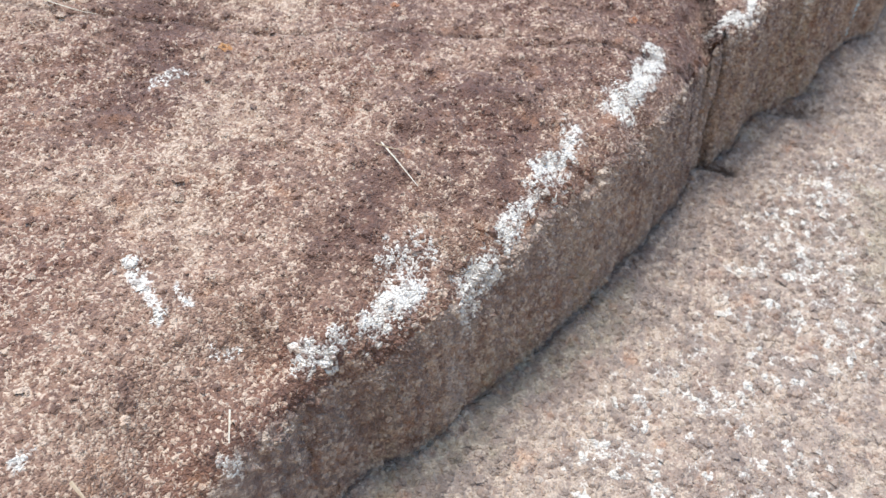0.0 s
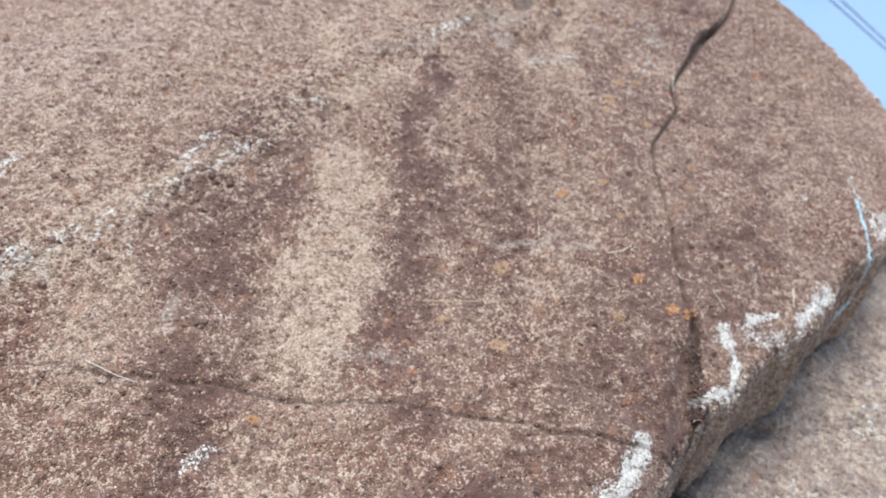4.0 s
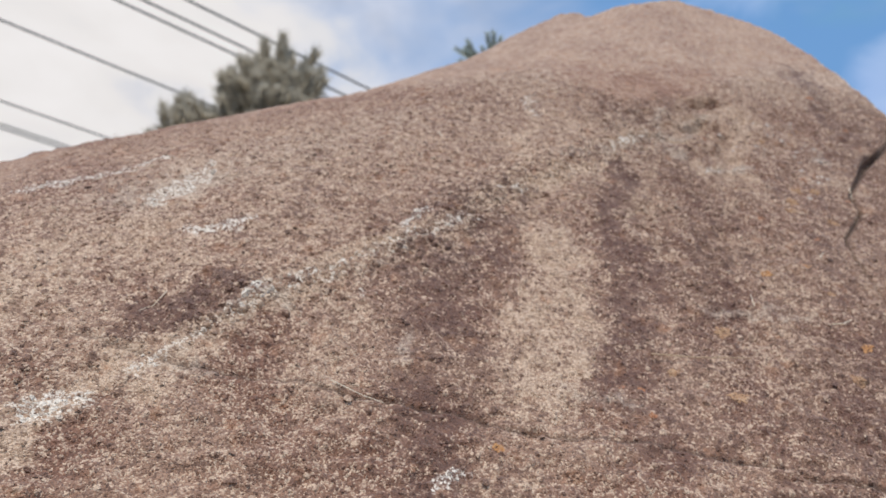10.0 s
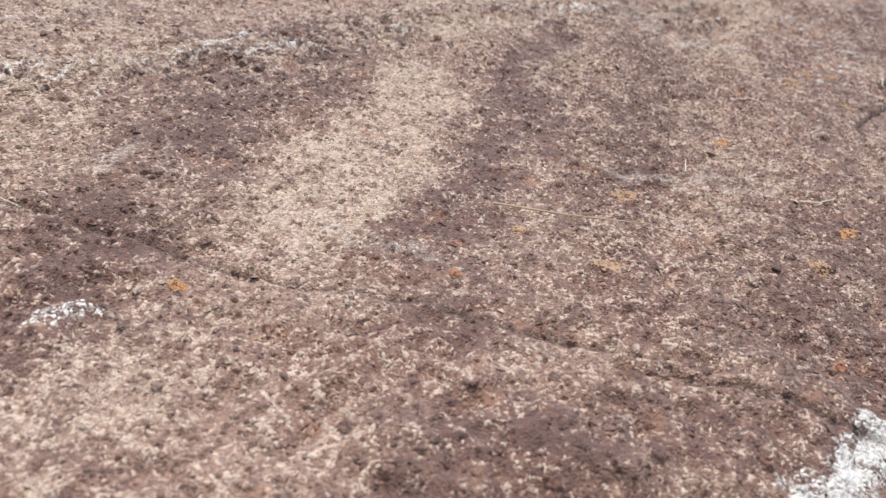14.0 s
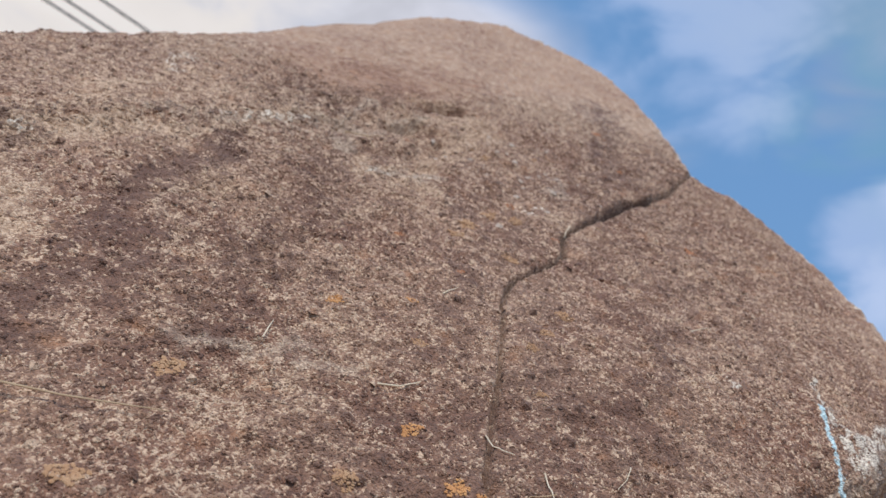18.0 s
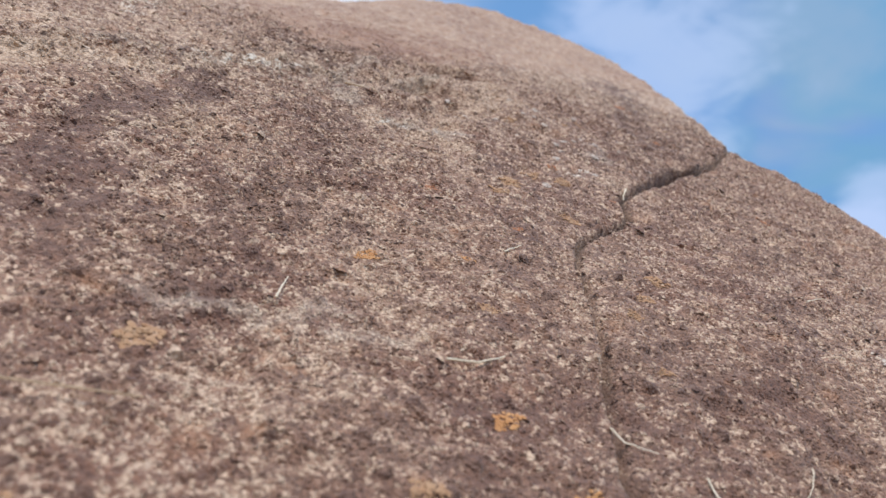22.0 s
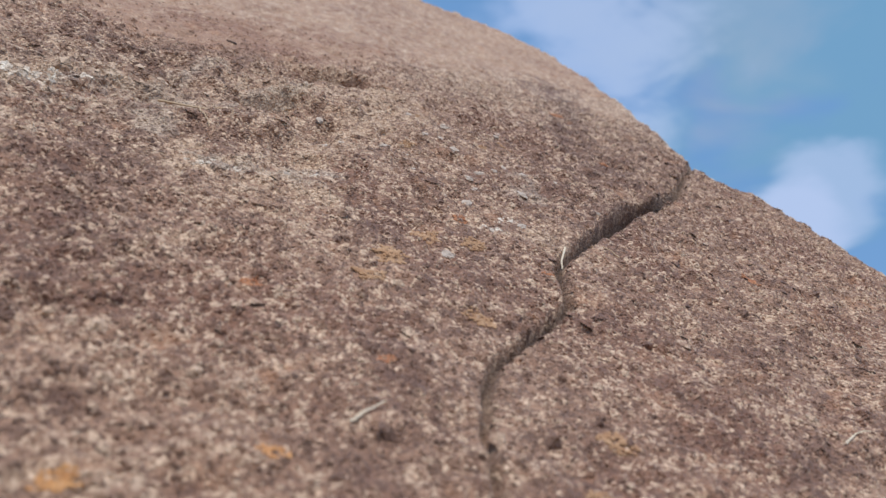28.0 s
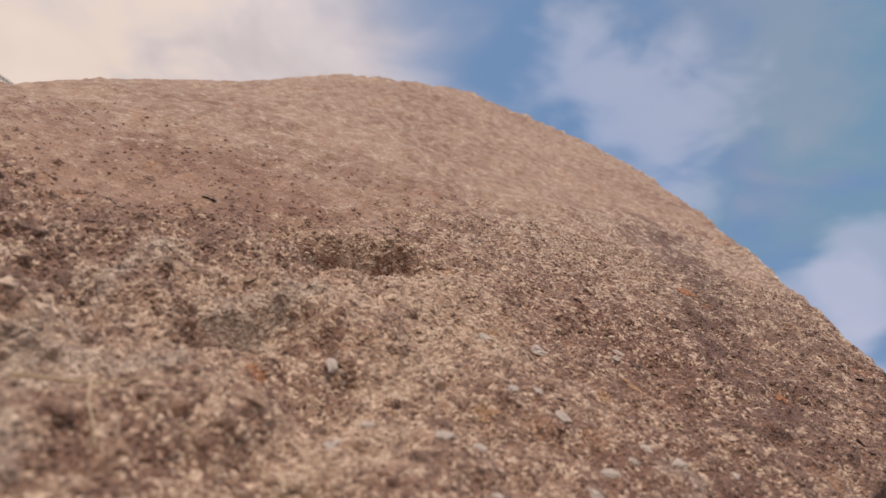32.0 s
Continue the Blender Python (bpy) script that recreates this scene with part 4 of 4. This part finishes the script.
def build_boulder():
    root = new("boulder")
    root.matrix_world = FACE
    us = spaced([(-1.65, 0.03), (-1.05, 0.009), (-0.50, 0.0036), (0.13, 0.0036), (0.15, 0.0022), (0.30, 0.0022), (0.34, 0.0036), (0.70, 0.0036), (1.3, 0.025)])
    vs = spaced([(-2.35, 0.05), (-0.95, 0.008), (-0.55, 0.0036), (-0.47, 0.0023), (-0.36, 0.0023), (-0.30, 0.0036), (0.58, 0.0036), (1.4, 0.009)])
    gu, gv = np.meshgrid(us, vs)
    u, v = gu.ravel(), gv.ravel()
    w = height(u, v)
    nu, nv = len(us), len(vs)
    i = np.arange(nu * nv).reshape(nv, nu)
    quads = np.stack([i[:-1, :-1], i[:-1, 1:], i[1:, 1:], i[1:, :-1]], -1).reshape(-1, 4)
    # the face ends a little past its rim; the flanks take over there
    quads = quads[inside(u, v, OUTLINE)[quads].all(1)]
    used = np.unique(quads)
    back = np.zeros(len(u), np.int64)
    back[used] = np.arange(len(used))
    quads, u, v, w = back[quads], u[used], v[used], w[used]
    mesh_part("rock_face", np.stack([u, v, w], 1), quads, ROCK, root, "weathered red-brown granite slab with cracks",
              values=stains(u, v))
    tagged(root, "large weathered red-brown granite boulder with a cracked sloping slab", "boulder")
    build_flanks(root)
    # crumbs of feldspar and quartz that stand out of the skin
    rng = np.random.default_rng(7)

    def crumbs(name, n, box, size, label, along=None, spread=0.020, wall=False):
        u, v = rng.uniform(box[0], box[1], n), rng.uniform(box[2], box[3], n)
        if along:
            at = rng.uniform(0, len(along) - 1.001, n)
            u = np.interp(at, range(len(along)), [p[0] for p in along]) + rng.normal(0, spread, n)
            v = np.interp(at, range(len(along)), [p[1] for p in along]) + rng.normal(0, spread, n)
        if not wall:
            keep = inside(u, v, SLAB) == box[4]
            u, v = u[keep], v[keep]
        w = height(u, v)
        gu, gv = (height(u + 0.002, v) - w) / 0.002, (height(u, v + 0.002) - w) / 0.002
        steep = np.hypot(gu, gv) > 1.6
        keep = (steep if wall else ~steep) & (np.hypot(gu, gv) < 12)
        # none lie in the cracks, and few on the smooth crown
        keep &= (line_distance(u, v, LONG_CRACK)[0] > 0.0022) & (line_distance(u, v, TALL_CRACK)[0] > 0.0028)
        keep &= rng.random(len(u)) > 0.9 * step(v - shelf(u), -0.02, 0.05)
        u, v, w, gu, gv = u[keep], v[keep], w[keep], gu[keep], gv[keep]
        n = len(u)
        r = size * rng.uniform(0.55, 1.35, n) ** 1.5
        turn = rng.uniform(0, 2 * np.pi, n)
        shape = np.array([(1, 0, 0), (0.2, 0.9, 0.1), (-0.8, 0.5, 0), (-0.7, -0.6, 0.1), (0.4, -0.9, 0), (0.1, 0.1, 0.68)])
        p = shape[None] * r[:, None, None] * rng.uniform(0.75, 1.25, (n, 6, 1))
        x = p[..., 0] * np.cos(turn)[:, None] - p[..., 1] * np.sin(turn)[:, None]
        y = p[..., 0] * np.sin(turn)[:, None] + p[..., 1] * np.cos(turn)[:, None]
        z = p[..., 2] - 0.15 * r[:, None]
        # each grain sits square to the skin under it
        up = np.stack([-gu, -gv, np.ones(n)], 1)
        up /= np.linalg.norm(up, axis=1)[:, None]
        e1 = np.stack([up[:, 2], np.zeros(n), -up[:, 0]], 1)
        e1 /= np.linalg.norm(e1, axis=1)[:, None]
        e2 = np.cross(up, e1)
        at = np.stack([u, v, w], 1)
        co = (at[:, None] + x[..., None] * e1[:, None] + y[..., None] * e2[:, None] + z[..., None] * up[:, None]).reshape(-1, 3)
        tri = np.array([(0, 1, 5), (1, 2, 5), (2, 3, 5), (3, 4, 5), (4, 0, 5)])
        faces = (tri[None] + 6 * np.arange(n)[:, None, None]).reshape(-1, 3)
        data = {key: np.repeat(q, 6) for key, q in stains(u, v).items()}
        ob = mesh_part(name, co, faces, CRUMB, root, label, smooth=False, values=data)
        tagged(ob, kind="stuff")

    crumbs("granite_grit", 95000, (-0.12, 0.62, -0.40, 0.62, True), 0.0014, "small pale and pink feldspar grains")
    crumbs("granite_grit", 68000, (-0.95, 0.10, -0.86, 0.60, True), 0.0018, "small pale and pink feldspar grains")
    crumbs("granite_grit", 45000, (-0.35, 0.95, -0.95, -0.15, False), 0.0040, "coarse pale grey granite grains")
    crumbs("granite_grit", 5000, (-1, 1, -1, 1, True), 0.0034, "coarse pale grains along the low ridge", RIDGE)
    crumbs("granite_grit", 6000, (-0.85, 0.50, -0.80, 0.50, True), 0.0036, "scattered larger feldspar grains")
    crumbs("granite_grit", 90000, (0, 0, 0, 0, True), 0.0033, "grey-brown grains on the broken edge", EDGE[1:17], 0.026, True)
    # larger quartz crystals standing out of the slab
    places = [(0.222, 0.323), (0.228, 0.273), (0.229, 0.253), (0.269, 0.264), (0.282, 0.417), (0.160, 0.282), (0.176, 0.284), (0.228, 0.275), (0.277, 0.408), (0.224, 0.390), (0.090, 0.195), (0.187, 0.124), (0.254, 0.305), (0.24, 0.292), (0.225, 0.388), (0.281, 0.311),
              (0.265, 0.318), (0.311, 0.311), (0.332, 0.263), (0.211, 0.336), (0.216, 0.221), (0.161, 0.285), (0.177, 0.29), (0.18, 0.255),
              (0.196, 0.328), (0.113, 0.329), (0.189, 0.374), (0.13, 0.29), (0.115, 0.27), (0.187, 0.124), (0.253, 0.20), (0.228, 0.183)]
    for k, (u, v) in enumerate(places):
        pick = random.Random(k + 90)
        r = 0.0062 if k == 0 else pick.uniform(0.0028, 0.0052)
        bm = bmesh.new()
        bmesh.ops.create_icosphere(bm, subdivisions=2, radius=r)
        for vert in bm.verts:
            f = 0.75 + 0.5 * noise.noise(vert.co * (1.1 / r) + Vector((k, 0, 0))) + pick.uniform(-0.08, 0.08)
            vert.co = Vector((vert.co.x * 1.25, vert.co.y * 0.9, vert.co.z * 0.40)) * f
        z = float(height(np.array([u]), np.array([v]))[0])
        bmesh.ops.transform(bm, verts=bm.verts, matrix=Matrix.Translation((u, v, z)) @ Matrix.Rotation(pick.uniform(0, 6.3), 4, "Z"))
        part("quartz_crystal", bm, QUARTZ, root, "pale grey quartz lump")
    return root


boulder = build_boulder()


def lichen(u, v, r, material, label, seed):
    """A crust of small lumps with an uneven outline."""
    rng = random.Random(seed)
    bm = bmesh.new()
    for k in range(130):
        a, d = rng.uniform(0, 2 * math.pi), r * math.sqrt(rng.random())
        reach = 0.9 + 0.14 * math.sin(2 * a + seed) + 0.16 * math.sin(5 * a + seed * 2)
        x, y = u + math.cos(a) * d * reach, v + math.sin(a) * d * reach * 0.8
        z = float(height(np.array([x]), np.array([y]))[0])
        s = r * rng.uniform(0.07, 0.17)
        m = Matrix.Translation((x - u, y - v, z + 0.0003)) @ Matrix.Rotation(rng.uniform(0, 6.3), 4, "Z") @ Matrix.Diagonal((s, s * rng.uniform(0.6, 1), min(s * 0.5, 0.0008), 1))
        bmesh.ops.create_icosphere(bm, subdivisions=1, radius=1.0, matrix=m)
    ob = part("lichen_spot", bm, material)
    ob.matrix_world = FACE @ Matrix.Translation((u, v, 0))
    return tagged(ob, label, "lichen", "lichen spots on the boulder")


ORANGE_SPOTS = [(0.096, -0.231, 8), (0.128, -0.277, 9), (0.148, -0.283, 9), (0.028, -0.092, 7), (0.092, -0.069, 6), (-0.361, -0.405, 6)]
OCHRE_SPOTS = [(-0.074, -0.213, 12), (-0.156, -0.288, 8), (-0.099, -0.327, 12), (0.1, -0.128, 7), (0.196, -0.107, 6), (0.213, -0.078, 7),
    (0.198, -0.166, 5), (0.194, 0.058, 9), (0.136, 0.082, 10), (0.237, -0.037, 9), (0.279, 0.374, 8), (0.252, 0.356, 6), (0.055, -0.289,
    10), (0.177, 0.151, 11), (0.209, 0.153, 9), (0.15, 0.108, 12), (0.194, 0.388, 6), (0.181, 0.312, 7)]
RUST_SPOTS = [(-0.199, -0.357, 5), (-0.201, -0.319, 5), (-0.222, -0.316, 4), (0.034, -0.398, 5), (0.077, 0.052, 5), (0.138, -0.001, 4),
    (0.435, 0.195, 8), (0.252, 0.127, 5), (0.081, 0.316, 5), (0.382, 0.553, 8), (0.393, 0.416, 5), (0.206, 0.189, 6)]
LICHENS = [
    (ORANGE, "bright orange lichen spot on the granite slab", ORANGE_SPOTS),
    (OCHRE, "dull ochre lichen spot on the granite slab", OCHRE_SPOTS),
    (RUST, "small rust-red lichen spot on the granite slab", RUST_SPOTS),
]
for material, label, places in LICHENS:
    for k, (u, v, mm) in enumerate(places):
        lichen(u, v, mm / 1000.0, material, label, k * 13 + len(places))


def straw(pts, r, material, label, lift=0.0015):
    """A thin, slightly bent stalk lying along the rock."""
    line = []
    for (a, b), (c, d) in zip(pts, pts[1:]):
        for k in range(4):
            line.append((a + (c - a) * k / 4, b + (d - b) * k / 4))
    line.append(pts[-1])
    top = height(np.array([p[0] for p in line]), np.array([p[1] for p in line])).max() * 0.5
    bm = bmesh.new()
    rings = []
    n = len(line)
    u0, v0 = line[0]
    for k, (u, v) in enumerate(line):
        z = max(float(height(np.array([u]), np.array([v]))[0]), top) + lift
        a, b = line[max(k - 1, 0)], line[min(k + 1, n - 1)]
        side = Vector((b[1] - a[1], a[0] - b[0], 0)).normalized()
        rr = 0.72 * r * (1.0 - 0.6 * k / n)
        rings.append([bm.verts.new(Vector((u - u0, v - v0, z)) + side * rr * math.cos(t) + Vector((0, 0, rr * math.sin(t)))) for t in (0.3, 1.6, 2.8, 4.0, 5.3)])
    for p, q in zip(rings, rings[1:]):
        for k in range(5):
            bm.faces.new((p[k], p[k - 1], q[k - 1], q[k]))
    bm.faces.new(rings[0])
    bm.faces.new(rings[-1][::-1])
    ob = part("dry_stalk", bm, material)
    ob.matrix_world = FACE @ Matrix.Translation((u0, v0, 0))
    return tagged(ob, label, "dry stalk", "dry stalks lying on the boulder")


straw([(-0.178, -0.268), (-0.124, -0.268), (-0.06, -0.262)], 0.0013, NEEDLE, "long thin brown pine needle lying across the slab")
straw([(-0.019, -0.167), (-0.017, -0.153), (-0.015, -0.143)], 0.0009, STRAW, "short pale straw bit stuck to the slab")
straw([(0.069, -0.192), (0.086, -0.189), (0.101, -0.181)], 0.0012, STRAW, "curved cream straw bit lying on the slab")
straw([(0.150, -0.222), (0.155, -0.231), (0.170, -0.237)], 0.0009, STRAW, "small forked cream straw bit by the crack")
straw([(0.190, -0.25), (0.194, -0.27), (0.197, -0.278)], 0.0008, STRAW, "thin pale straw bit near the broken edge")
straw([(0.196, -0.268), (0.178, -0.272), (0.164, -0.287), (0.157, -0.306)], 0.0006, NEEDLE, "fine curled brown root fibre by the crack")
straw([(0.000, 0.262), (0.024, 0.266), (0.054, 0.279)], 0.0013, NEEDLE, "pale brown pine needle lying across the upper slab")
straw([(0.026, 0.265), (0.029, 0.25), (0.037, 0.232)], 0.0009, NEEDLE, "pale brown pine needle pointing down the upper slab")
straw([(0.276, 0.172), (0.267, 0.15), (0.264, 0.138)], 0.0010, STRAW, "pale straw bit caught in the tall crack")
straw([(0.309, 0.188), (0.318, 0.176)], 0.0006, NEEDLE, "short brown needle beside the tall crack")
straw([(0.119, -0.05), (0.127, -0.040), (0.134, -0.035)], 0.0010, STRAW, "short pale straw bit lying on the slab")
straw([(0.369, -0.013), (0.384, -0.001), (0.396, 0.003)], 0.0008, STRAW, "curved pale straw bit near the rim")
straw([(-0.239, -0.552), (-0.227, -0.579), (-0.217, -0.603)], 0.0010, STRAW, "pale straw lying down the lower slab face")
straw([(-0.244, -0.554), (-0.233, -0.560), (-0.222, -0.566)], 0.0009, NEEDLE, "thin brown twig lying on the lower part of the slab")
straw([(0.308, -0.243), (0.303, -0.256), (0.297, -0.270)], 0.0014, STRAW, "flat pale straw bit on the broken edge")
straw([(-0.696, -0.235), (-0.704, -0.26), (-0.715, -0.273)], 0.0007, STRAW, "thin pale straw on the dark stain")
straw([(-0.388, 0.211), (-0.382, 0.191)], 0.0009, STRAW, "short pale straw on the upper slab")
straw([(0.259, -0.225), (0.254, -0.237), (0.245, -0.248)], 0.0006, STRAW, "fine curled straw fibre on the slab")
straw([(-0.365, -0.770), (-0.366, -0.793)], 0.0010, STRAW, "short yellow straw standing near the edge")
straw([(-0.455, -0.81), (-0.443, -0.826)], 0.0018, NEEDLE, "thick yellow-brown straw bit at the slab foot")
straw([(-0.52, -0.345), (-0.49, -0.362), (-0.47, -0.37)], 0.0008, STRAW, "thin straw lying in the long crack")


# ---- trees and cables behind ----
def tube(bm, line, radii, sides):
    """A tapered tube through the points of a line."""
    rings = []
    for k, (c, r) in enumerate(zip(line, radii)):
        axis = (line[min(k + 1, len(line) - 1)] - line[max(k - 1, 0)]).normalized()
        x = Vector((0, 1, 0)).cross(axis)
        x = x.normalized() if x.length > 0.1 else Vector((1, 0, 0))
        y = axis.cross(x)
        rings.append([bm.verts.new(c + (x * math.cos(t) + y * math.sin(t)) * r) for t in np.linspace(0, 2 * math.pi, sides, endpoint=False)])
    for a, b in zip(rings, rings[1:]):
        for k in range(sides):
            bm.faces.new((a[k - 1], a[k], b[k], b[k - 1]))
    bm.faces.new(rings[0][::-1])
    bm.faces.new(rings[-1])


def pine(x, y, top, label, plumes, seed, leaf, girth=0.16):
    """A pine: tapered trunk and upswept limbs, each a plume of dense needles. plumes: (foot height, lean from upright in degrees, length, how many, girth)."""
    rng = random.Random(seed)
    root = new("pine_tree")
    root.location = (x, y, 0)
    bm = bmesh.new()
    spine = [Vector((0.08 * math.sin(k * 1.3 + seed), 0.08 * math.cos(k * 1.7 + seed), top * 0.97 * k / 8)) for k in range(9)]
    tube(bm, spine, [girth * (1 - k / 8.6) + 0.01 for k in range(9)], 9)
    part("trunk", bm, BARK, root, "grey-brown tapered trunk")
    co, tri = [], []
    for foot, lean, length, count, fat in plumes:
        turn = rng.uniform(0, 6.28)
        for k in range(count):
            a = turn + (k + rng.uniform(-0.35, 0.35)) * 2 * math.pi / count
            z = foot + rng.uniform(-0.16, 0.16)
            q = min(max(z / (top * 0.97) * 8, 0.0), 7.999)
            base = spine[int(q)].lerp(spine[int(q) + 1], q - int(q))
            t = radians(lean * rng.uniform(0.7, 1.25))
            size = length * rng.uniform(0.82, 1.14)
            out = Vector((math.cos(a), math.sin(a), 0))
            pts = []
            for j in range(6):
                f = j / 5
                bend = t * (1.18 - 0.36 * f)
                pts.append((pts[-1] if j else base) + (out * math.sin(bend) + Vector((0, 0, math.cos(bend)))) * (size / 5 if j else 0))
            bm = bmesh.new()
            tube(bm, pts, [0.034 * (1 - j / 5.6) for j in range(6)], 5)
            part("limb", bm, BARK, root)
            for n in range(int(420 * size * fat / 0.11)):
                f = 0.16 + 0.84 * rng.random() ** 0.8
                g = min(f, 0.999) * 5
                axis = (pts[int(g) + 1] - pts[int(g)]).normalized()
                c = pts[int(g)].lerp(pts[int(g) + 1], g - int(g))
                side = Vector((rng.gauss(0, 1), rng.gauss(0, 1), rng.gauss(0, 1)))
                side = (side - axis * side.dot(axis)).normalized()
                r = fat * min(1.0, (f - 0.05) * 3.0) * (1.0 - 0.55 * f ** 3) * (0.75 + 0.35 * math.sin(f * 21 + k))
                c = c + side * r * rng.random() ** 0.6 * 0.8
                d = (side * rng.uniform(0.5, 1.3) + axis + Vector((0, 0, 0.25))).normalized()
                flat = d.cross(side + Vector((0.01, 0.02, 0))).normalized() * 0.010
                i = len(co)
                co += [c - flat, c + flat, c + d * rng.uniform(0.10, 0.20)]
                tri.append((i, i + 1, i + 2))
    mesh_part("crown", [tuple(c) for c in co], tri, leaf, root, "soft upswept needle plumes", smooth=False)
    tagged(root, label, "tree", "pines behind the boulder")
    return root


BUSHY = [(3.7, 64, 1.2, 10, 0.14), (4.1, 62, 1.3, 11, 0.14), (4.6, 60, 1.35, 12, 0.14), (5.0, 58, 1.35, 12, 0.14), (5.4, 54, 1.4, 16, 0.14), (5.7, 48, 1.38, 18, 0.14), (6.0, 42, 1.42, 18, 0.14), (6.3, 34, 1.40, 16, 0.14),
         (6.6, 25, 1.30, 13, 0.13), (6.9, 15, 1.10, 8, 0.13), (7.1, 5, 0.90, 4, 0.12)]
LEANING = [(3.7, 48, 1.0, 8, 0.12), (4.1, 44, 1.1, 8, 0.12), (4.5, 40, 1.1, 8, 0.12), (4.9, 36, 1.1, 8, 0.12), (5.3, 30, 1.1, 8, 0.12), (5.7, 23, 1.1, 8, 0.12), (6.1, 15, 0.95, 6, 0.12), (6.4, 5, 0.8, 3, 0.11)]
SHORT = [(3.5, 50, 0.9, 7, 0.11), (3.9, 47, 0.9, 7, 0.11), (4.3, 44, 0.9, 7, 0.11), (4.7, 42, 0.9, 7, 0.11), (5.1, 33, 0.95, 7, 0.11), (5.5, 20, 0.8, 6, 0.11), (5.7, 7, 0.75, 3, 0.10)]
pine(-3.10, 11.1, 7.4, "tall grey-green pine tree with a dense domed crown behind the boulder", BUSHY, 3, LEAF)
pine(-4.42, 11.0, 6.6, "slender grey-green pine tree beside the tall one", LEANING, 5, LEAF, 0.12)
pine(-5.02, 11.1, 5.9, "young grey-green pine tree beyond the boulder shoulder", SHORT, 7, LEAF, 0.09)
pine(-5.45, 11.6, 5.6, "small grey-green pine top low behind the boulder", [(4.9, 34, 0.6, 6, 0.10), (5.2, 20, 0.65, 5, 0.10), (5.4, 5, 0.65, 3, 0.09)], 11, LEAF, 0.08)
pine(-2.02, 11.4, 6.9, "thin grey-green pine top showing over the boulder", [(6.0, 36, 0.8, 6, 0.11), (6.4, 22, 0.8, 6, 0.11), (6.7, 6, 0.75, 3, 0.10)], 9, LEAF, 0.08)
pine(0.45, 22.0, 15.0, "distant pale green pine top with level spreading branches", [(14.3, 92, 1.3, 7, 0.09), (14.55, 84, 1.25, 8, 0.09), (14.8, 66, 1.0, 8, 0.09), (15.0, 30, 0.6, 5, 0.08)], 12, PALE_LEAF, 0.24)


def cable(offset, z, label, r=0.019, start=-14.0):
    """One straight span of overhead cable, running diagonally behind the boulder."""
    d = Vector((0.6994, 0.7147, 0)).normalized()
    o = Vector((d.y * offset, -d.x * offset, z))
    bm = bmesh.new()
    n = 24
    at = [o + d * (start + (70.0 - start) * k / n) for k in range(n + 1)]
    x = Vector((d.y, -d.x, 0))
    rings = [[bm.verts.new(c + x * math.cos(t) * r + Vector((0, 0, math.sin(t) * r))) for t in np.linspace(0, 2 * math.pi, 6, endpoint=False)] for c in at]
    for a, b in zip(rings, rings[1:]):
        for k in range(6):
            bm.faces.new((a[k - 1], a[k], b[k], b[k - 1]))
    ob = part("overhead_cable", bm, CABLE)
    return tagged(ob, label, "cable", "overhead cables")


for off in (-10.42, -10.93, -11.24, -13.2, -16.2, -17.3, -17.5):
    cable(off, 8.5, "black overhead power cable spanning the sky behind the boulder")
for off in (-5.65, -5.85):
    cable(off, 8.5, "black overhead power cable running down past the boulder rim", start=14.5)


# ---- ground ----
def build_ground():
    xs = np.concatenate([[-900, -300, -100, -40], np.linspace(-20, 20, 61), [40, 100, 300, 900]])
    gx, gy = np.meshgrid(xs, xs)
    x, y = gx.ravel(), gy.ravel()
    z = (octaves(x, y, 3.0, 53, 4) - 0.5) * 0.12
    n = len(xs)
    i = np.arange(n * n).reshape(n, n)
    quads = np.stack([i[:-1, :-1], i[:-1, 1:], i[1:, 1:], i[1:, :-1]], -1).reshape(-1, 4)
    ob = mesh_part("ground", np.stack([x, y, z], 1), quads, EARTH)
    tagged(ob, "dry bare brown earth round the boulder", "ground", kind="structure")


build_ground()
